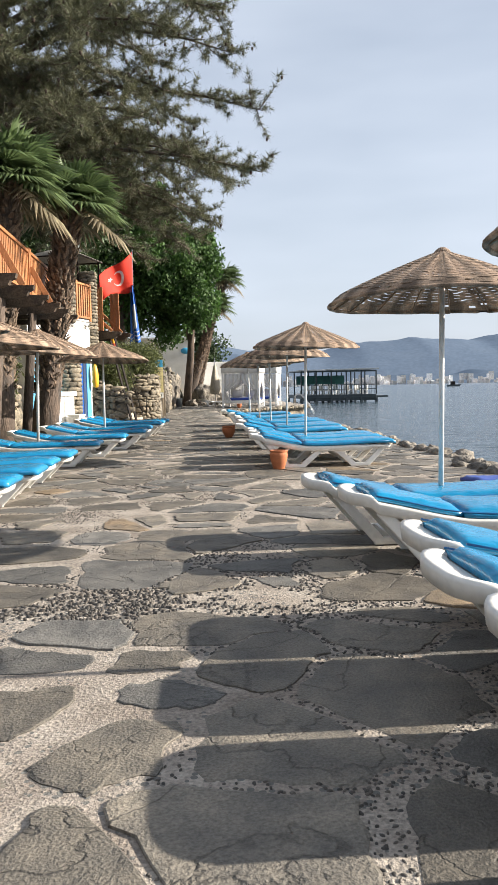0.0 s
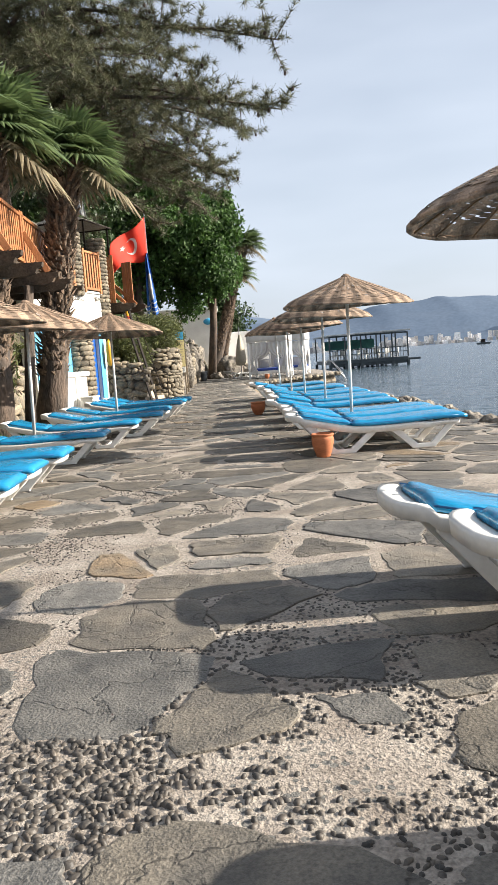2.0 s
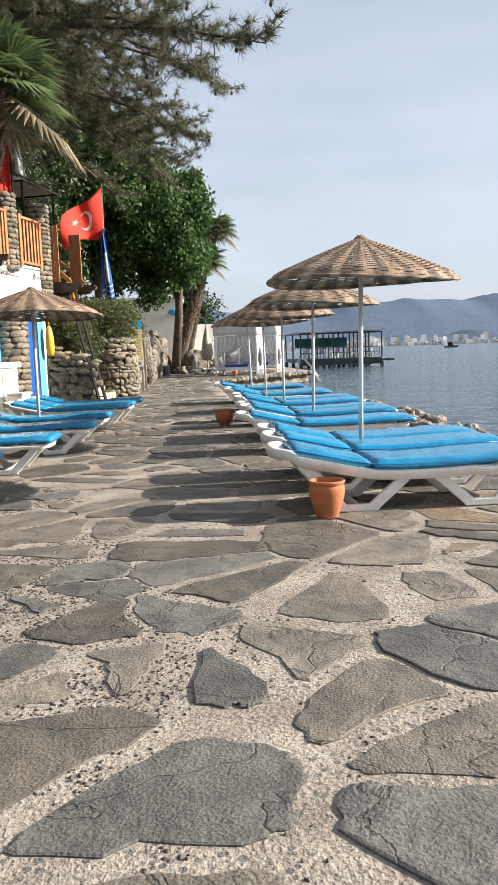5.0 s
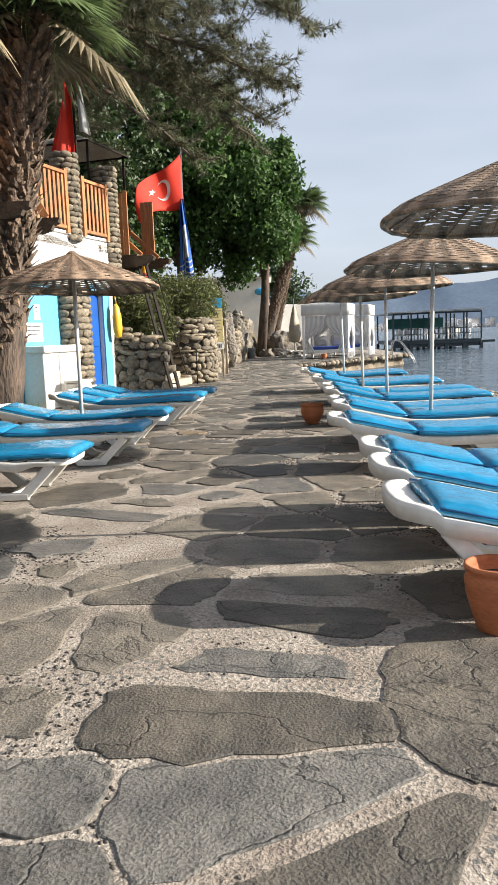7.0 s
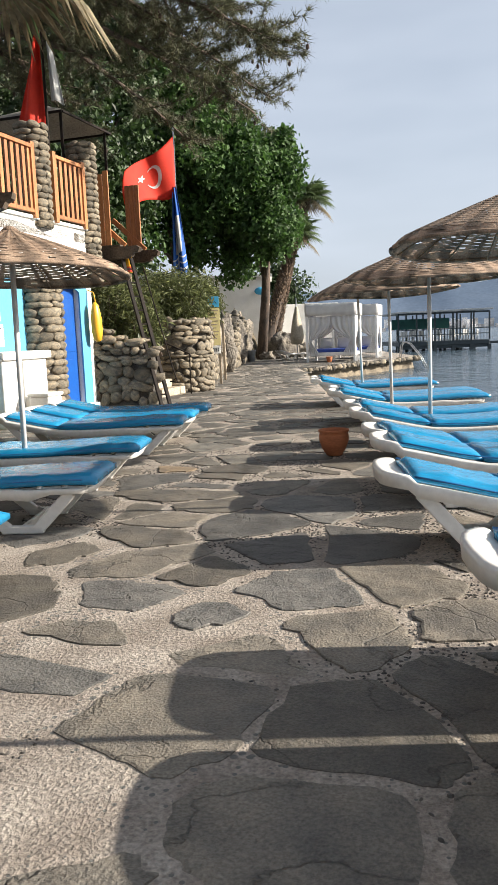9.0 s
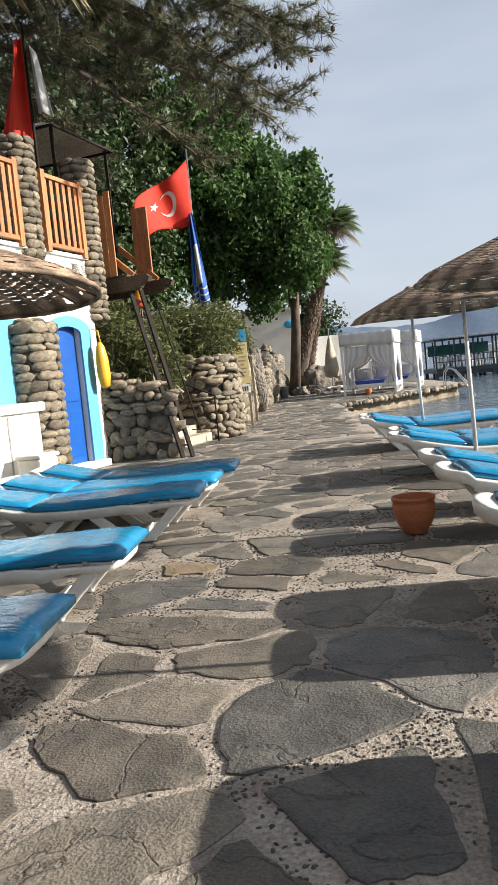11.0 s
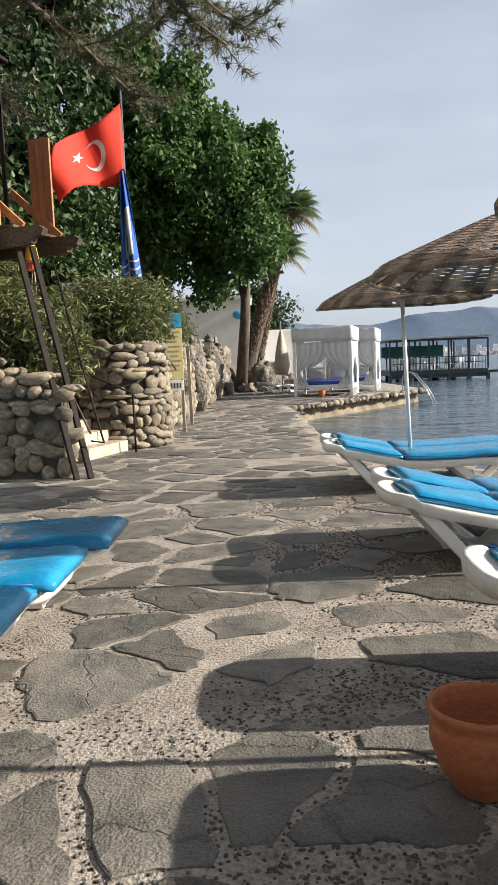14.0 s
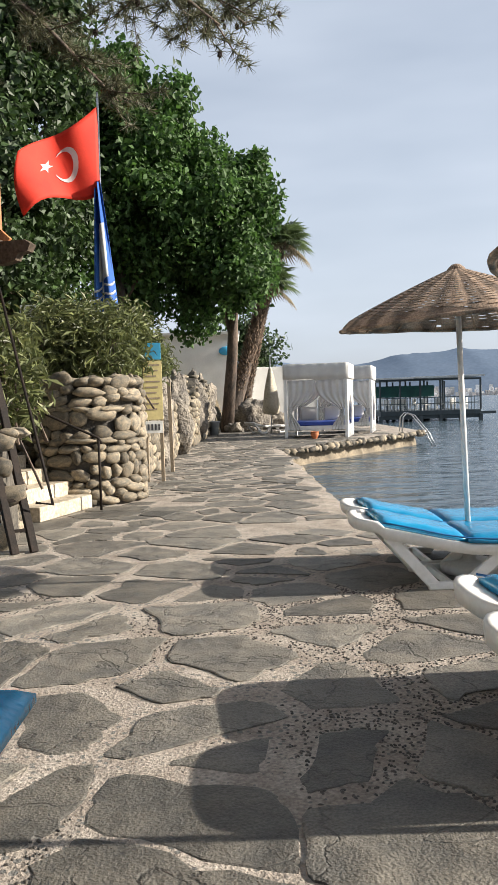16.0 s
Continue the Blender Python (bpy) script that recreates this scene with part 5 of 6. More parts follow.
def daybed(m, label):
    th = thing("canopy_daybed", label, "daybed", "curtained daybeds", m)
    W, D, H = 2.1, 2.1, 2.45
    for x in (0, W):
        for y in (0, D):
            box_part("post", (x - 0.05, y - 0.05, 0, x + 0.05, y + 0.05, H), M["white_paint"], th)
    for a in ((-0.05, -0.05, W + 0.05, 0.05), (-0.05, D - 0.05, W + 0.05, D + 0.05), (-0.05, 0.05, 0.05, D - 0.05), (W - 0.05, 0.05, W + 0.05, D - 0.05)):
        box_part("top_beam", (a[0], a[1], H, a[2], a[3], H + 0.1), M["white_paint"], th)
        box_part("bed_rail", (a[0] + 0.02, a[1] + 0.02, 0.28, a[2] - 0.02, a[3] - 0.02, 0.42), M["white_paint"], th)
    for k in range(5):
        box_part("side_slat", (W + 0.03, 0.25 + k * 0.38, 0.0, W + 0.06, 0.33 + k * 0.38, 0.28), M["white_paint"], th)
    bm = bmesh.new()
    box(bm, 0.06, 0.06, 0.42, W - 0.06, D - 0.06, 0.56, 0.03)
    part("mattress", bm, M["navy"], th, "blue mattress")
    for x in (0.55, 1.4):
        bm = bmesh.new()
        box(bm, -0.3, -0.09, 0, 0.3, 0.09, 0.5, 0.085, Matrix.Translation((x, 1.7, 0.57)) @ pose(0, 0, 0, -16, 0, 6))
        part("pillow", bm, M["curtain"], th, "white pillow", smooth=True)
    cloth("roof_cloth", lambda u, v: Vector((-0.06 + (W + 0.12) * u, -0.06 + (D + 0.12) * v, H + 0.11 - 0.05 * math.sin(u * math.pi) * math.sin(v * math.pi))), 8, 8, M["curtain"], th)
    for fn in (lambda u: Vector((-0.06 + (W + 0.12) * u, -0.075, 0)), lambda u: Vector((W + 0.075, -0.06 + (D + 0.12) * u, 0)), lambda u: Vector((-0.075, -0.06 + (D + 0.12) * u, 0))):
        cloth("valance", lambda u, v, fn=fn: fn(u) + Vector((0.012 * math.sin(u * 40), 0.012 * math.sin(u * 37), H + 0.10 - 0.52 * v)), 30, 3, M["curtain"], th)

    def drape(x0, y0, dx, dy, flip):
        def fn(u, v):
            pinch = 1 - 0.86 * math.exp(-((v - 0.62) / 0.22) ** 2)
            spread = (0.9 if v < 0.62 else 0.42) * pinch + 0.06
            w = u * spread
            return Vector((x0 + dx * w + 0.03 * math.sin(u * 26) * abs(dy), y0 + dy * w + 0.03 * math.sin(u * 26) * abs(dx), 2.0 - 1.75 * v))
        cloth("curtain", fn, 26, 16, M["curtain"], th, "tied white curtain")
    drape(0.08, -0.02, 1, 0, 0)
    drape(W - 0.08, -0.02, -1, 0, 1)
    drape(W + 0.02, 0.08, 0, 1, 0)
    drape(W + 0.02, D - 0.08, 0, -1, 1)
    drape(0.08, D + 0.02, 1, 0, 0)
    drape(W - 0.08, D + 0.02, -1, 0, 0)
    return th


daybed(pose(3.1, 41.47, 0.0, 0, 0, -14), "white four-poster daybed with tied curtains and blue mattress on the platform")
daybed(pose(4.5, 44.6, 0.0, 0, 0, -14), "white curtained daybed with a blue mattress standing behind the other")

# closed beige parasol and a stacked lounger beyond
cp = thing("closed_parasol", "closed beige canvas parasol", "parasol")
tube_part("pole", [(2.85, 46.5, 0), (2.85, 46.5, 3.1)], 0.03, M["steel"], cp)
bm = bmesh.new()
lathe(bm, [(0.05, 0.75), (0.3, 0.8), (0.34, 1.1), (0.26, 1.7), (0.14, 2.3), (0.04, 2.65)], 16, 2.85, 46.5)
for i, v in enumerate(bm.verts):
    v.co.x += 0.03 * math.sin(i * 2.4)
part("folded_cloth", bm, M["beige"], cp, smooth=True)
copy_thing(LOUNGERS[0], pose(1.9, 46.2, 0, 0, 0, 35))

# bathing ladder at the platform's edge
bl = thing("bathing_ladder", "bent steel bathing ladder at the platform's edge", "ladder")
for dy in (0, 0.5):
    tube_part("side_tube", [(7.7, 44.0 + dy, 0), (7.75, 44.0 + dy, 0.55), (7.9, 43.95 + dy, 0.72), (8.15, 43.85 + dy, 0.62), (8.6, 43.6 + dy, 0.0), (9.0, 43.4 + dy, -0.9)], 0.022, M["steel"], bl)
for k in range(3):
    tube_part("tread", [(8.62 + 0.11 * k, 43.6, -0.05 - 0.25 * k), (8.62 + 0.11 * k, 44.1, -0.05 - 0.25 * k)], 0.02, M["steel"], bl)

# ---------------------------------------------------------------- restaurant pier
pr = thing("restaurant_pier", "dark timber pier pavilion with a flat pale roof over the sea", "pier")
X0, X1, Y0, Y1 = 12.3, 19.8, 72.0, 82.0
box_part("pier_deck", (X0, Y0, -0.1, X1, Y1, 0.25), M["pier_paint"], pr, bevel=0.03)
box_part("pier_beam", (X0, Y0 + 0.1, -0.35, X1, Y0 + 0.4, -0.1), M["pier_paint"], pr)
xs = [X0 + (X1 - X0) * k / 5 for k in range(6)]
for x in xs:
    for y in (Y0 + 0.1, (Y0 + Y1) / 2, Y1 - 0.1):
        box_part("pier_post", (x - 0.06, y - 0.06, 0.25, x + 0.06, y + 0.06, 2.6), M["pier_paint"], pr)
        box_part("support_post", (x - 0.13, y - 0.13, -1.2, x + 0.13, y + 0.13, -0.1), M["pier_paint"], pr)
for k in range(3):
    x0 = X0 - 0.2 + k * 2.62
    box_part("roof_sheet", (x0, Y0 - 0.3, 2.62 + 0.04 * k, x0 + 2.66, Y1 + 0.2, 2.75 + 0.04 * k), M["roof_grey"], pr)
box_part("roof_beam", (X0, Y0 + 0.0, 2.48, X1, Y0 + 0.14, 2.62), M["pier_paint"], pr)
for z in (0.75, 1.2):
    box_part("pier_rail", (X0, Y0 - 0.02, z, X1, Y0 + 0.03, z + 0.06), M["pier_paint"], pr)
    box_part("pier_rail", (X1 - 0.03, Y0, z, X1 + 0.02, Y1, z + 0.06), M["pier_paint"], pr)
for k in range(30):
    x = X0 + 0.25 * k
    box_part("rail_bar", (x, Y0 - 0.01, 0.25, x + 0.035, Y0 + 0.02, 1.2), M["pier_paint"], pr, bevel=0)
bm = bmesh.new()
box(bm, X0 + 0.2, Y0 + 4.9, 1.3, X1 - 2.2, Y0 + 4.95, 2.2)
part("green_awning", bm, M["pier_net"], pr, "rolled green side awning")
for k in range(14):
    x = X0 + 0.8 + (k % 7) * 0.98
    y = Y0 + 1.5 + (k // 7) * 3
    ch = thing("pier_chair", "pale plastic chair on the pier", "chair", "chairs on the pier", pose(x, y, 0.25, 0, 0, k * 40))
    box_part("seat", (-0.22, -0.22, 0.4, 0.22, 0.22, 0.45), M["plastic"], ch)
    box_part("backrest", (-0.22, 0.18, 0.45, 0.22, 0.23, 0.9), M["plastic"], ch)
    for a in (-0.19, 0.19):
        for b in (-0.19, 0.19):
            box_part("leg", (a - 0.02, b - 0.02, 0, a + 0.02, b + 0.02, 0.4), M["plastic"], ch, bevel=0)
gl = thing("pier_gangway", "low jetty plank at the pier's seaward side", "plank")
box_part("plank", (X1, Y0 + 0.5, -0.1, X1 + 1.3, Y0 + 1.2, 0.1), M["pier_paint"], gl)
bt = thing("motor_boat", "small dark boat far out on the bay", "boat", m=pose(118, 330, WATER_Z))
bm = bmesh.new()
prism(bm, [(-2.6, 0.1), (2.4, 0.1), (3.2, 1.0), (-2.8, 0.9)], (1, 0, 0), (0, 0, 1), (0, 1, 0), 1.8, (0, -0.9, 0))
part("hull", bm, M["pier_paint"], bt)
box_part("cabin", (-1.2, -0.6, 0.9, 0.6, 0.6, 2.4), M["iron"], bt, bevel=0.1)

# ---------------------------------------------------------------- white house and wall in the distance
hs = thing("white_house", "white rendered house beyond the trees", "house")
box_part("house_wall", (-7.0, 57.0, 0, 1.6, 62.0, 5.0), M["white_wall"], hs, bevel=0.03)
box_part("house_roof", (-7.2, 56.8, 5.0, 1.8, 62.2, 5.15), M["white_wall"], hs)
bm = bmesh.new()
bmesh.ops.create_icosphere(bm, subdivisions=3, radius=0.3, matrix=Matrix.Translation((1.0, 56.95, 4.1)) @ Matrix.Diagonal((1.2, 0.3, 0.8, 1)))
part("wall_lamp", bm, M["sign_blue"], hs, "round blue wall lamp", smooth=True)
tagged(box_part("wall_far", (1.7, 60.0, 0, 6.2, 60.3, 3.3), M["white_wall"], bevel=0.02), "long white garden wall beyond the palms", "wall", kind="structure")

# ---------------------------------------------------------------- foliage


def leaf_cloud(name, centres, radii, count, size, mat, parent, seed, aspect=0.55, droop=0.2, shell=0.55, label=""):
    """Many small folded leaves spread through clumps; more of them near each clump's skin."""
    g = np.random.default_rng(seed)
    c = np.array(centres, float)
    r = np.array(radii, float)
    if r.ndim == 1:
        r = np.stack([r, r, r], 1)
    w = (r.prod(1)) ** 0.67
    idx = g.choice(len(c), count, p=w / w.sum())
    d = g.normal(size=(count, 3))
    d /= np.linalg.norm(d, axis=1)[:, None]
    rad = (shell + (1 - shell) * g.random(count) ** 0.6) * (1 + 0.12 * g.normal(size=count))
    p = c[idx] + d * rad[:, None] * r[idx]
    nrm = d * 0.55 + g.normal(size=(count, 3)) * 0.55 + np.array([0, 0, 0.35])
    nrm /= np.linalg.norm(nrm, axis=1)[:, None]
    a = np.cross(nrm, g.normal(size=(count, 3)))
    a /= np.linalg.norm(a, axis=1)[:, None]
    a[:, 2] -= droop
    b = np.cross(nrm, a)
    b /= np.linalg.norm(b, axis=1)[:, None]
    s = (size * g.uniform(0.6, 1.35, count))[:, None]
    h = nrm * s * 0.12
    v = np.stack([p - a * s * 0.5, p + b * s * aspect * 0.5 + h, p + a * s * 0.5, p - b * s * aspect * 0.5 + h], 1).reshape(-1, 3)
    f = np.arange(count * 4).reshape(-1, 4)
    tri = np.concatenate([f[:, [0, 1, 2]], f[:, [0, 2, 3]]])
    return mesh_ob(name, v.tolist(), tri.tolist(), mat, parent, label)


def clumps(centre, size, n, seed, rmin, rmax, floor=None):
    g = random.Random(seed)
    out, rad = [], []
    while len(out) < n:
        p = Vector((g.uniform(-1, 1), g.uniform(-1, 1), g.uniform(-1, 1)))
        if 0.25 < p.length < 1.0:
            out.append((centre[0] + p.x * size[0], centre[1] + p.y * size[1], centre[2] + p.z * size[2]))
            rad.append(g.uniform(rmin, rmax))
    return out, rad


def broad_tree(base, top, centre, size, n, leaves, leaf, seed, label, mat="leaf", spikes=0):
    th = thing("broadleaf_tree", label, "tree", "trees on the bank")
    cs, rs = clumps(centre, size, n, seed, 0.75, 1.35)
    g = random.Random(seed)
    for k in range(spikes):
        a = g.uniform(0, 6.28)
        cs.append((centre[0] + size[0] * 0.92 * math.cos(a), centre[1] + size[1] * 0.6 * math.sin(a), centre[2] + size[2] * g.uniform(-0.2, 0.85)))
        rs.append(g.uniform(0.22, 0.5))
    b, t = Vector(base), Vector(top)
    tube_part("trunk", [b, b.lerp(t, 0.4) + Vector((0.1, 0, 0)), t], [0.3, 0.24, 0.16], M["bark"], th, seg=12)
    for k in range(min(14, len(cs))):
        e = Vector(cs[k])
        s = b.lerp(t, 0.45 + 0.5 * g.random())
        tube_part("limb", [s, s.lerp(e, 0.5) + Vector((0, 0, 0.35)), e], [0.1, 0.06, 0.02], M["bark"], th, seg=6)
    leaf_cloud("crown", cs, rs, leaves, leaf, M[mat], th, seed, 0.7, 0.25, 0.35)
    return th


broad_tree((1.0, 49.0, 0), (1.6, 48.0, 8.5), (0.2, 46.0, 8.2), (2.7, 2.6, 3.6), 50, 32000, 0.24, 3, "leafy green plane tree with a ragged crown beside the path", spikes=22)
broad_tree((-3.2, 45.0, 1.0), (-2.8, 45.0, 9.5), (-2.9, 45.0, 9.6), (2.9, 2.6, 5.2), 58, 34000, 0.25, 5, "tall leafy green plane tree behind the flag pole", spikes=20)
broad_tree((-5.5, 38.0, 1.5), (-5.2, 38.0, 8.0), (-5.6, 39.0, 7.0), (3.2, 3.0, 5.6), 50, 20000, 0.26, 9, "dark leafy tree on the shaded bank", "leaf_shaded", spikes=10)
broad_tree((-8.5, 47.0, 1.5), (-8.2, 47.0, 9.0), (-8.0, 47.0, 8.0), (3.4, 3.0, 6.5), 46, 14000, 0.3, 19, "dark leafy tree on the shaded bank", "leaf_shaded", spikes=8)
broad_tree((-6.5, 41.0, 1.5), (-6.2, 41.0, 11.0), (-6.0, 42.0, 12.0), (3.2, 3.0, 4.2), 46, 22000, 0.27, 51, "tall dark leafy tree on the shaded bank", "leaf_shaded", spikes=10)
broad_tree((-8.0, 30.0, 2.5), (-7.8, 30.0, 8.0), (-7.5, 30.0, 7.0), (3.0, 3.4, 4.6), 40, 13000, 0.27, 29, "dark leafy tree on the shaded bank", "leaf_shaded", spikes=8)
broad_tree((2.6, 66.0, 0), (2.6, 66.0, 4.4), (2.7, 66.0, 5.0), (1.3, 1.5, 1.7), 14, 3000, 0.28, 33, "grey-green tree beyond the white wall", "leaf_shaded", spikes=6)


def hedge(name, cs, rs, count, size, seed, label, cat="hedge"):
    th = thing(name, label, cat)
    leaf_cloud("foliage", cs, rs, count, size, M["oleander"], th, seed, 0.22, 0.0, 0.4)
    g = random.Random(seed)
    for k in range(40):
        bm = bmesh.new()
        c = Vector(g.choice(cs))
        a = Vector((c.x + g.uniform(-0.5, 0.5), c.y + g.uniform(-0.4, 0.4), max(0.0, c.z - 1.1)))
        tube(bm, [a, a.lerp(c, 0.5) + Vector((g.uniform(-0.1, 0.1), 0, 0)), Vector((a.x * 0.4 + c.x * 0.6, a.y * 0.4 + c.y * 0.6, c.z + 0.35))], [0.018, 0.014, 0.006], 5)
        part("stem", bm, M["bark"], th, "thin grey stem")


hedge("oleander_hedge", [(-1.6 + 0.15 * k, 26.3 + 0.75 * (k % 3) + 0.05 * k, 2.25 + 0.1 * math.sin(k * 2.0)) for k in range(9)], [(0.5, 0.6, 0.75)] * 9, 12000, 0.17, 41, "dense clipped oleander hedge above the bastion")
hedge("oleander_bush", [(-1.9, 23.2, 1.9), (-2.4, 23.6, 2.2), (-1.6, 23.9, 2.0), (-1.95, 23.5, 1.6), (-1.4, 23.2, 1.5), (-2.6, 24.4, 2.6)], [(0.55, 0.5, 0.6)] * 6, 6000, 0.17, 42, "narrow-leaved oleander bush above the stone wall", "bush")
hedge("oleander_bush", [(-3.6 + 0.25 * math.sin(k), 5 + 1.0 * k, 1.6 + 0.25 * math.cos(k * 1.7)) for k in range(12)], [(0.6, 0.7, 0.75)] * 12, 9000, 0.18, 43, "narrow-leaved shrubs growing over the garden wall", "bush")
hedge("oleander_bush", [(-2.7, 31.5, 2.4), (-1.3, 32.5, 2.3), (-1.0, 35.0, 2.3), (-1.2, 37.5, 2.3), (-1.6, 40.0, 2.4)], [(0.8, 1.0, 0.9)] * 5, 7000, 0.2, 44, "green shrubs behind the path wall", "bush")


def pine(seed):
    """An old pine with long drooping limbs that reach over the path."""
    th = thing("pine_tree", "old pine with long drooping limbs over the terrace", "pine tree")
    g = random.Random(seed)
    base, top = Vector((-5.2, 21.5, 1.5)), Vector((-4.2, 21.0, 15.5))
    tube_part("trunk", [base, base.lerp(top, 0.3) + Vector((0.2, 0.1, 0)), base.lerp(top, 0.65) + Vector((0, -0.1, 0)), top], [0.36, 0.3, 0.2, 0.08], M["bark"], th, seg=14)
    ends = [(3.0, 15.8, 6.6), (3.2, 17.2, 8.6), (2.6, 18.5, 10.6), (2.2, 19.6, 12.2), (1.6, 17.0, 7.2), (2.4, 21.2, 7.7), (1.6, 21.8, 6.7), (2.7, 23.6, 8.4), (1.9, 24.5, 7.3), (1.2, 25.0, 6.3), (1.6, 26.5, 7.0),
            (0.2, 15.5, 7.8), (-1.0, 14.2, 8.6), (0.6, 18.0, 9.4), (-1.5, 16.5, 10.5), (-3.0, 14.5, 9.0), (0.6, 20.5, 11.0), (-0.5, 24.0, 8.6), (0.4, 26.5, 9.4), (-2.8, 27.0, 8.0), 
            (-0.8, 22.5, 12.8), (1.2, 22.5, 10.0), (-2.0, 20.0, 13.6), (-4.0, 17.0, 11.6), (-5.5, 18.5, 9.0), (-4.6, 24.5, 10.5), (-3.6, 21.0, 9.6), (-2.0, 19.0, 9.2), (-3.8, 16.0, 7.4), (1.4, 19.0, 8.0),
            (-0.5, 27.5, 6.3), (-3.2, 28.0, 6.3), (-0.2, 28.5, 8.2), (0.9, 28.0, 7.6), (-4.5, 27.0, 7.2), (1.5, 28.0, 8.8), (0.2, 24.5, 7.4), (-0.6, 18.0, 7.0), (-1.4, 15.0, 7.4),
            (1.2, 18.0, 13.0), (0.2, 17.0, 14.2), (2.0, 18.0, 11.6), (-1.0, 16.0, 12.5), (-2.5, 15.0, 11.0), (-3.5, 14.5, 12.5), (0.8, 16.5, 10.4), (-0.4, 19.0, 11.6)]
    tufts = []
    cones = []
    for k, e in enumerate(ends):
        bm = bmesh.new()
        e = Vector(e)
        h = min(max((e.z - base.z + 0.8) / (top.z - base.z), 0.25), 0.97)
        s = base.lerp(top, h)
        mid = s.lerp(e, 0.5) + Vector((0, 0, 0.5 + 0.05 * (e - s).length))
        pts = [s, s.lerp(mid, 0.55) + Vector((0, 0, 0.15)), mid, mid.lerp(e, 0.6) + Vector((0, 0, 0.12)), e]
        tube(bm, pts, [0.10, 0.075, 0.055, 0.032, 0.012], 7)
        for j in range(42):
            f = 0.2 + 0.8 * (j + g.random()) / 42
            q = f * 4
            i = min(3, int(q))
            p = pts[i].lerp(pts[i + 1], q - i)
            L = g.uniform(0.5, 1.9) * (1.15 - 0.55 * f)
            d = (e - s).normalized() * 0.55 + Vector((g.uniform(-1, 1), g.uniform(-1, 1), g.uniform(-0.75, 0.5)))
            d.normalize()
            q1 = p + d * L * 0.55 + Vector((0, 0, 0.03))
            q2 = p + d * L + Vector((0, 0, 0.12 * L))
            tube(bm, [p, q1, q2], [0.014, 0.009, 0.004], 4, False)
            for n in range(9):
                w = p.lerp(q1, n / 4) if n < 4 else q1.lerp(q2, (n - 4) / 4)
                tufts.append((w + Vector((g.uniform(-0.06, 0.06), g.uniform(-0.06, 0.06), g.uniform(-0.05, 0.08))), d))
            if g.random() < 0.3:
                cones.append(q2 + Vector((g.uniform(-0.1, 0.1), 0, -0.05)))
        part("limb", bm, M["bark"], th, smooth=True)
    gg = np.random.default_rng(seed)
    n = 22
    P = np.array([t[0][:] for t in tufts])
    D = np.array([t[1][:] for t in tufts])
    P = np.repeat(P, n, 0)
    D = np.repeat(D, n, 0)
    d = D * 0.7 + gg.normal(size=P.shape) * 0.75 + np.array([0, 0, 0.15])
    d /= np.linalg.norm(d, axis=1)[:, None]
    side = np.cross(d, gg.normal(size=P.shape))
    side /= np.linalg.norm(side, axis=1)[:, None]
    ln = gg.uniform(0.14, 0.28, len(P))[:, None]
    v = np.stack([P - side * 0.007, P + side * 0.007, P + d * ln], 1).reshape(-1, 3)
    f = np.arange(len(v)).reshape(-1, 3)
    tagged(mesh_ob("needles", v.tolist(), f.tolist(), M["needle"], th, "grey-green needle tufts"), kind="stuff")
    bm = bmesh.new()
    for c in cones:
        bmesh.ops.create_icosphere(bm, subdivisions=1, radius=0.05, matrix=Matrix.Translation(c) @ Matrix.Diagonal((0.8, 0.8, 1.2, 1)))
    tagged(part("cones", bm, M["cone"], th, "dark open cones"), kind="stuff")


pine(5)


def fan_leaf(vs, fs, hub, out, up, R, g, segs=30, droop=0.3, spread=2.5):
    """A fan palm leaf: pleated blades that part towards their tips."""
    out = out.normalized()
    side = out.cross(up).normalized()
    nrm = side.cross(out)
    for k in range(segs):
        a = -spread + 2 * spread * (k + 0.5) / segs
        da = spread / segs
        L = R * (0.78 + 0.22 * math.cos(a * 0.6)) * g.uniform(0.9, 1.05)

        def P(r, ang, lift=0.0):
            d = out * math.cos(ang) + side * math.sin(ang)
            sag = droop * (r / R) ** 2.2 * R
            return hub + d * r + nrm * (lift - 0.05 * R * math.cos(ang * 1.2)) - Vector((0, 0, sag))
        i = len(vs)
        vs += [P(0.04 * R, a), P(0.62 * L, a - da * 0.95), P(0.62 * L, a, 0.025 * R), P(0.62 * L, a + da * 0.95), P(L, a + g.uniform(-0.03, 0.03)) - Vector((0, 0, g.uniform(0.0, 0.16) * R))]
        fs += [(i, i + 1, i + 2), (i, i + 2, i + 3), (i + 1, i + 4, i + 2), (i + 2, i + 4, i + 3)]


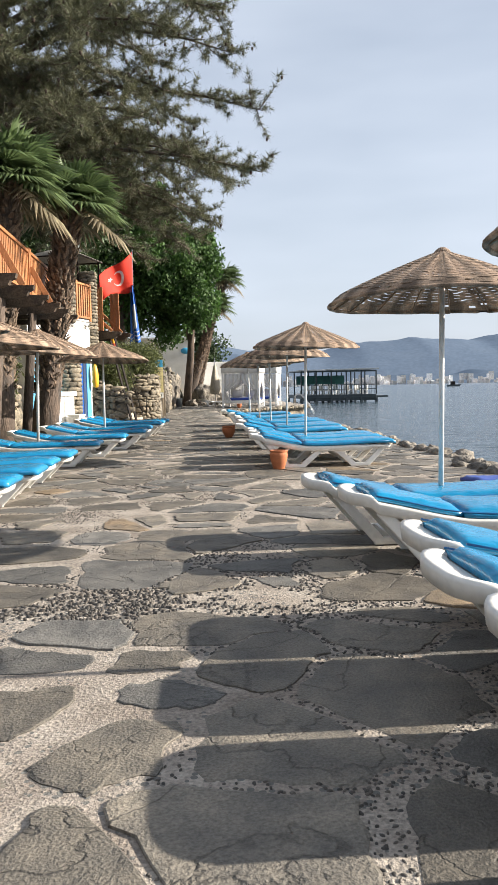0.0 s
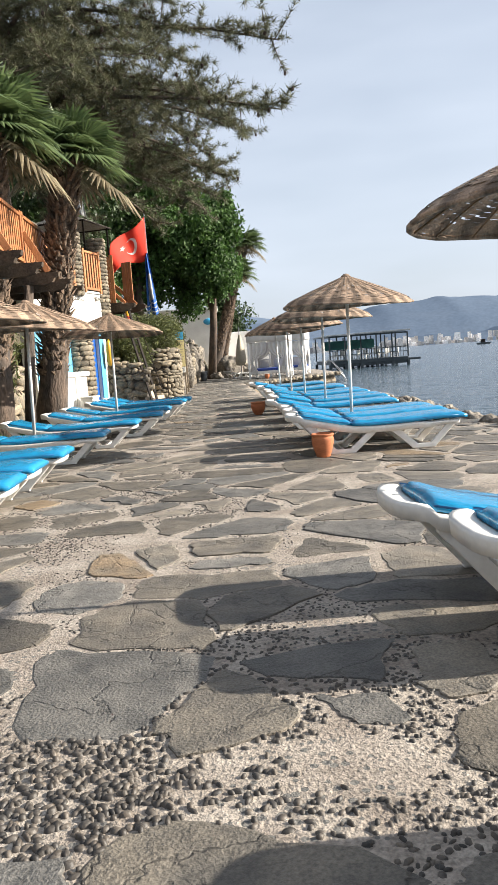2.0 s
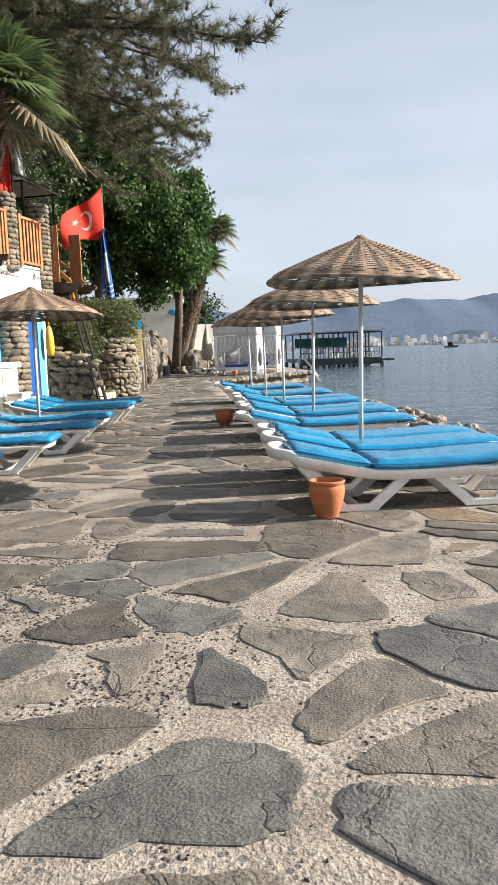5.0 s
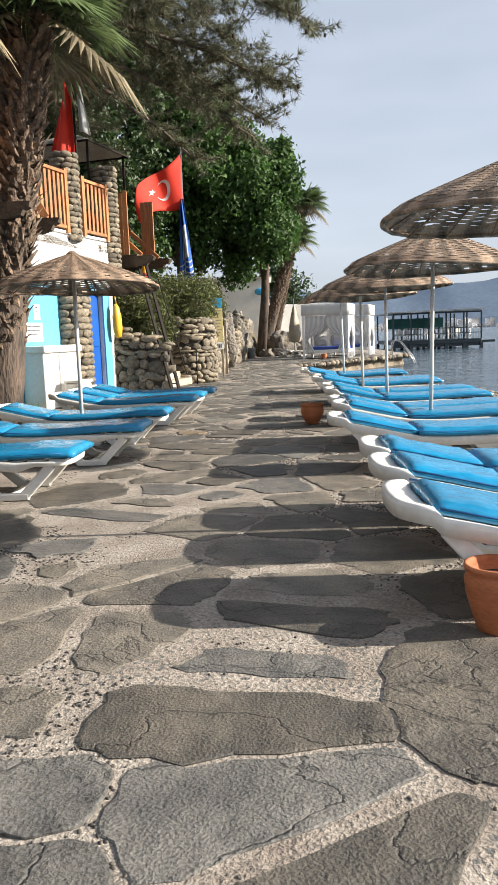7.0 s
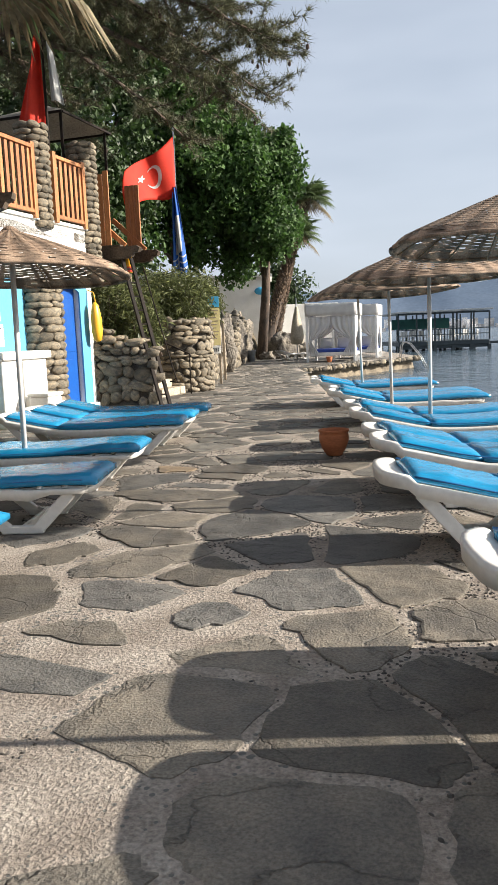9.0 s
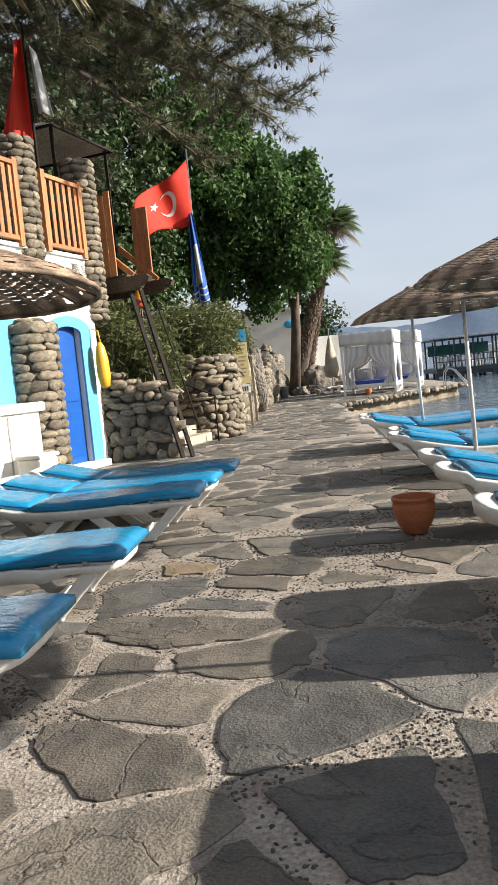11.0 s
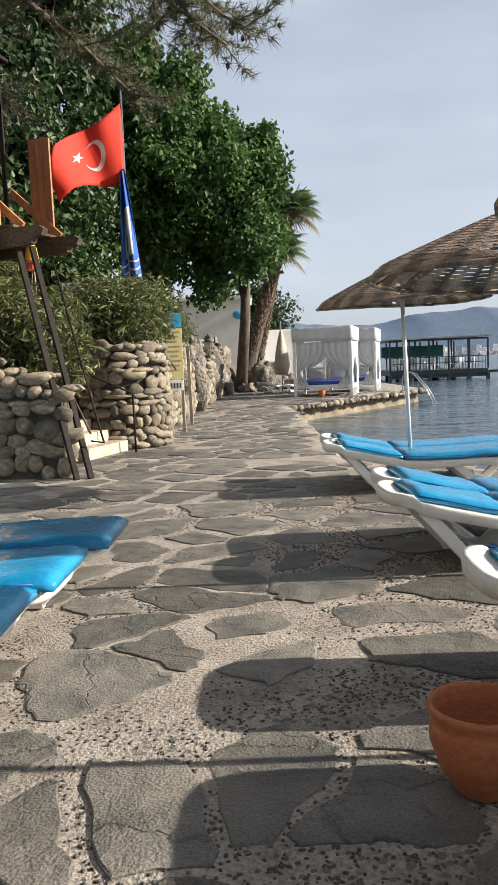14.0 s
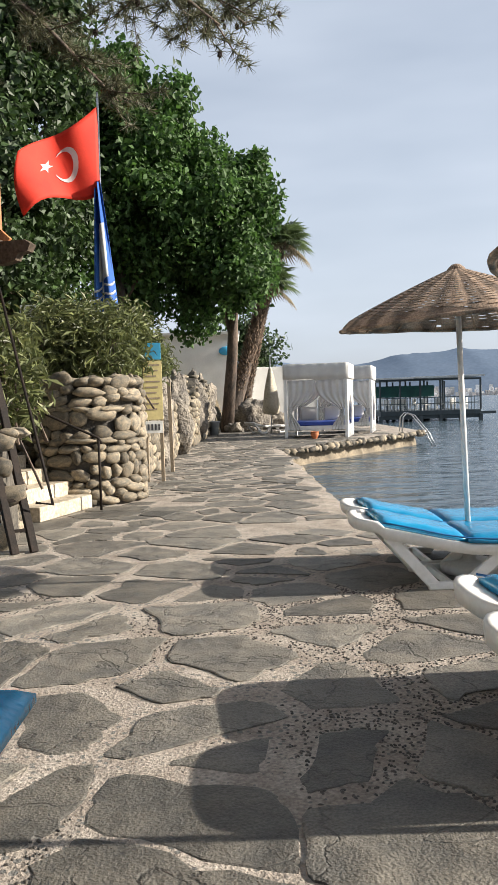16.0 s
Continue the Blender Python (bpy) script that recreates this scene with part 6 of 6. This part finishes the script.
def palm(base, top, rad, R, seed, label, n=24, dry=12):
    th = thing("fan_palm", label, "palm tree", "fan palms by the terrace")
    g = random.Random(seed)
    b, t = Vector(base), Vector(top)
    pts = [b.lerp(t, k / 8) + Vector((0.04 * math.sin(k), 0.04 * math.cos(k * 1.3), 0)) for k in range(9)]
    tube_part("trunk", pts, [rad * (1.25 - 0.35 * min(1, k / 3)) for k in range(9)], M["bark"], th, seg=16)
    # old leaf bases
    vs, fs = [], []
    H = (t - b).length
    rows = int(H / 0.085)
    for i in range(rows):
        f = 0.2 + 0.8 * i / rows
        p = b.lerp(t, f)
        for k in range(9):
            a = 2 * math.pi * (k + 0.5 * (i % 2)) / 9 + g.uniform(-0.2, 0.2)
            d = Vector((math.cos(a), math.sin(a), 0))
            s = Vector((-math.sin(a), math.cos(a), 0))
            c = p + d * rad * 0.86
            w, L = g.uniform(0.05, 0.085), g.uniform(0.10, 0.24)
            j = len(vs)
            o = d * g.uniform(0.06, 0.2) + s * g.uniform(-0.06, 0.06) + Vector((0, 0, L))
            vs += [c - s * w, c + s * w, c + o + s * w * 0.45, c + o - s * w * 0.45, c + d * 0.09 + Vector((0, 0, L * 0.3))]
            fs += [(0 + j, 1 + j, 4 + j), (1 + j, 2 + j, 4 + j), (2 + j, 3 + j, 4 + j), (3 + j, 0 + j, 4 + j)]
    mesh_ob("trunk_sheath", vs, fs, M["palm_bark"], th, "shaggy brown leaf bases")
    for mat, count, lo, hi, dr in (("frond", n, 0.0, 1.3, 0.22), ("dry_frond", dry, -0.45, 0.1, 0.35)):
        for k in range(count):
            vs, fs = [], []
            a = 2 * math.pi * k * 0.618 + g.uniform(-0.2, 0.2)
            el = lo + (hi - lo) * ((k + 0.5) / count)
            d = Vector((math.cos(a) * math.cos(el), math.sin(a) * math.cos(el), math.sin(el)))
            st = R * g.uniform(0.55, 0.8)
            hub = t + d * st - Vector((0, 0, 0.1 * st))
            up = Vector((0, 0, 1)) if abs(d.z) < 0.9 else Vector((1, 0, 0))
            fan_leaf(vs, fs, hub, d + Vector((0, 0, -0.25)), up, R * g.uniform(0.8, 1.05), g, 30, dr)
            leaf = mesh_ob("frond", vs, fs, M[mat], th, "green fan leaf" if mat == "frond" else "dry hanging fan leaf")
            tube_part("stalk", [t, t + d * st * 0.5 + Vector((0, 0, 0.04)), hub + d * 0.1], [0.018, 0.014, 0.009], M[mat], leaf, seg=5)
    return th


palm((-2.58, 14.9, 0), (-1.72, 15.2, 5.6), 0.28, 1.0, 3, "shaggy fan palm with dry lower fronds beside the terrace", 30, 3)
palm((-3.1, 12.6, 0), (-2.7, 12.7, 5.5), 0.29, 1.05, 4, "shaggy fan palm with dry lower fronds beside the terrace", 30, 3)
palm((1.55, 52.0, 0), (3.1, 52.0, 6.9), 0.27, 1.15, 6, "tall slender fan palm beyond the path", 22, 3)
palm((1.0, 51.0, 0), (3.85, 52.5, 8.9), 0.3, 1.15, 7, "tall leaning fan palm beyond the path", 22, 3)

# grass strip under the garden wall
g5 = np.random.default_rng(12)
n = 6000
P = np.stack([g5.uniform(-3.3, -2.75, n), g5.uniform(3, 18, n), np.zeros(n)], 1)
P[:, 0] += 0.15 * np.sin(P[:, 1] * 2.3)
d = np.stack([g5.normal(0, 0.4, n), g5.normal(0, 0.4, n), np.ones(n)], 1)
L = g5.uniform(0.06, 0.2, n)[:, None]
s = np.stack([np.cos(g5.uniform(0, 6.3, n)), np.sin(g5.uniform(0, 6.3, n)), np.zeros(n)], 1) * 0.009
v = np.stack([P - s, P + s, P + d * L], 1).reshape(-1, 3)
tagged(mesh_ob("grass", v.tolist(), np.arange(n * 3).reshape(-1, 3).tolist(), M["grass"]), "tufts of green grass along the wall", "grass", kind="stuff")

# ---------------------------------------------------------------- paving: irregular flagstones, last
SX, SY = 0.60, 0.42


def clip(poly, nx, ny, c):
    out = []
    for i in range(len(poly)):
        (ax, ay), (bx, by) = poly[i], poly[(i + 1) % len(poly)]
        da, db = ax * nx + ay * ny - c, bx * nx + by * ny - c
        if da <= 0:
            out.append((ax, ay))
        if (da < 0 < db) or (db < 0 < da):
            f = da / (da - db)
            out.append((ax + (bx - ax) * f, ay + (by - ay) * f))
    return out


rp = random.Random(99)
sites = {}
I0, I1, J0, J1 = -14, 14, -32, 132
for i in range(I0, I1):
    for j in range(J0, J1):
        sites[i, j] = ((i + 0.5 * (j % 2) + rp.uniform(-0.47, 0.47)) * SX, (j + rp.uniform(-0.47, 0.47)) * SY)
# some sites fall out, so that their neighbours grow into larger slabs
for key in list(sites):
    if rp.random() < 0.2:
        del sites[key]
near, far_v, far_f = [], [], []
for (i, j), (cx, cy) in sites.items():
    joint = rp.choice((0.010, 0.02, 0.032, 0.045, 0.065, 0.09, 0.12))
    if not (I0 + 2 <= i < I1 - 2 and J0 + 2 <= j < J1 - 2) or cx > quay_edge(cy) - 0.35 or cx < -3.2 or (cx < -0.5 and cy > 25) or (cx < -2.2 and cy > 20) or rp.random() < 0.075 or (abs(cy - 0.05) < 0.34 and -0.7 < cx < 1.7):
        continue
    poly = [(cx - 1.2, cy - 1.2), (cx + 1.2, cy - 1.2), (cx + 1.2, cy + 1.2), (cx - 1.2, cy + 1.2)]
    for a in range(-2, 3):
        for b in range(-2, 3):
            if (a or b) and (i + a, j + b) in sites:
                ox, oy = sites[i + a, j + b]
                nx, ny = ox - cx, oy - cy
                L = math.hypot(nx, ny)
                nx, ny = nx / L, ny / L
                poly = clip(poly, nx, ny, cx * nx + cy * ny + L / 2 - joint)
                if len(poly) < 3:
                    break
        if len(poly) < 3:
            break
    if len(poly) < 3:
        continue
    # worn corners and a wandering outline
    out = []
    for k in range(len(poly)):
        (ax, ay), (bx, by) = poly[k], poly[(k + 1) % len(poly)]
        if math.hypot(bx - ax, by - ay) < 0.05:
            continue
        for f in (0.09, 0.26, 0.42, 0.58, 0.74, 0.91):
            x, y = ax + (bx - ax) * f, ay + (by - ay) * f
            out.append((x + 0.045 * fbm(x, y, 3, 3.0) + 0.022 * fbm(x, y, 5, 14.0), y + 0.045 * fbm(x, y, 8, 3.0) + 0.022 * fbm(x, y, 11, 14.0)))
    if len(out) < 6:
        continue
    near.append((cx, cy, out))


def stone_mesh(cx, cy, out, zt, r):
    vs = [(x - cx, y - cy, -0.03) for x, y in out]
    vs += [(x - cx, y - cy, zt - 0.003) for x, y in out]
    vs += [((x - cx) * 0.97, (y - cy) * 0.97, zt + 0.003 * fbm(x, y, 2, 6.0)) for x, y in out]
    k = len(out)
    fs = []
    for ring in range(2):
        for a in range(k):
            b = (a + 1) % k
            fs.append((ring * k + a, ring * k + b, ring * k + k + b, ring * k + k + a))
    vs.append((0, 0, zt + r.uniform(-0.002, 0.003)))
    fs += [(2 * k + a, 2 * k + (a + 1) % k, 3 * k) for a in range(k)]
    return vs, fs


near.sort(key=lambda s: max(0, abs(s[0] - 1.0) - 1.6) * 3 + abs(s[1] - 5.5))
for c, (cx, cy, out) in enumerate(near):
    zt = rp.uniform(-0.004, 0.005)
    vs, fs = stone_mesh(cx, cy, out, zt, rp)
    if c < 300:
        ob = mesh_ob("flagstone", vs, fs, M[rp.choice(("flag", "flag", "flag", "flag_cool", "flag_cool", "flag", "flag_cool", "flag", "flag", "flag_warm"))], FLOOR)
        ob.location = (cx, cy, 0)
    else:
        k = len(far_v)
        far_v += [(x + cx, y + cy, z) for x, y, z in vs]
        far_f += [tuple(q + k for q in f) for f in fs]
tagged(mesh_ob("paving_rest", far_v, far_f, M["flag_far"], FLOOR), "grey flagstones laid in mortar", kind="stuff")

# pebbles set in the mortar in patches
gp = np.random.default_rng(31)
ring6 = [(math.cos(k * math.pi / 3), math.sin(k * math.pi / 3)) for k in range(6)]
base_v = np.array([(x, y, 0.0) for x, y in ring6] + [(0.74 * x, 0.74 * y, 0.62) for x, y in ring6] + [(0.05, 0.0, 0.86)])
base_f = np.array([q for k in range(6) for q in ((k, (k + 1) % 6, 6 + (k + 1) % 6), (k, 6 + (k + 1) % 6, 6 + k), (6 + k, 6 + (k + 1) % 6, 12))])
xs_, ys_ = gp.uniform(-0.9, 2.6, 120000), gp.uniform(-4.2, 20, 120000)
keep = []
for x, y in zip(xs_, ys_):
    d = fbm(x, y, 5, 0.75) + 0.9 * math.exp(-(((x - 0.55) / 0.9) ** 2 + ((y - 0.1) / 0.55) ** 2)) + 0.5 * math.exp(-(((x - 1.7) / 0.7) ** 2 + ((y + 1.6) / 0.9) ** 2))
    if d > -0.08 + gp.random() * 0.7:
        keep.append((x, y))
keep = np.array(keep)
free = np.ones(len(keep), bool)
for cx, cy, out in near:
    if -5 < cy < 21:
        sel = np.where((np.abs(keep[:, 0] - cx) < 0.7) & (np.abs(keep[:, 1] - cy) < 0.7))[0]
        q = keep[sel]
        inside = np.zeros(len(sel), bool)
        for (ax, ay), (bx, by) in zip(out, out[1:] + out[:1]):
            cross = ((ay > q[:, 1]) != (by > q[:, 1])) & (q[:, 0] < (bx - ax) * (q[:, 1] - ay) / (by - ay + 1e-9) + ax)
            inside ^= cross
        free[sel[inside]] = False
keep = keep[free][:24000]
n = len(keep)
sc = np.stack([gp.uniform(0.009, 0.024, n), gp.uniform(0.007, 0.015, n), gp.uniform(0.010, 0.020, n)], 1)
patch = np.exp(-(((keep[:, 0] - 0.55) / 1.2) ** 2 + ((keep[:, 1] - 0.1) / 0.9) ** 2))
sc *= (0.55 + 0.55 * patch)[:, None]
an = gp.uniform(0, 6.28, n)
V = base_v[None] * sc[:, None, :]
R_ = np.stack([np.stack([np.cos(an), -np.sin(an)], 1), np.stack([np.sin(an), np.cos(an)], 1)], 1)
V[:, :, :2] = np.einsum("nij,nkj->nki", R_, V[:, :, :2])
V[:, :, 0] += keep[:, 0:1]
V[:, :, 1] += keep[:, 1:2]
V[:, :, 2] -= 0.0085
Fp = (base_f[None] + (np.arange(n) * 13)[:, None, None]).reshape(-1, 3)
tagged(mesh_ob("pebbles", V.reshape(-1, 3).tolist(), Fp.tolist(), M["pebble"], FLOOR, smooth=True), "dark pebbles set in pale mortar", kind="stuff")
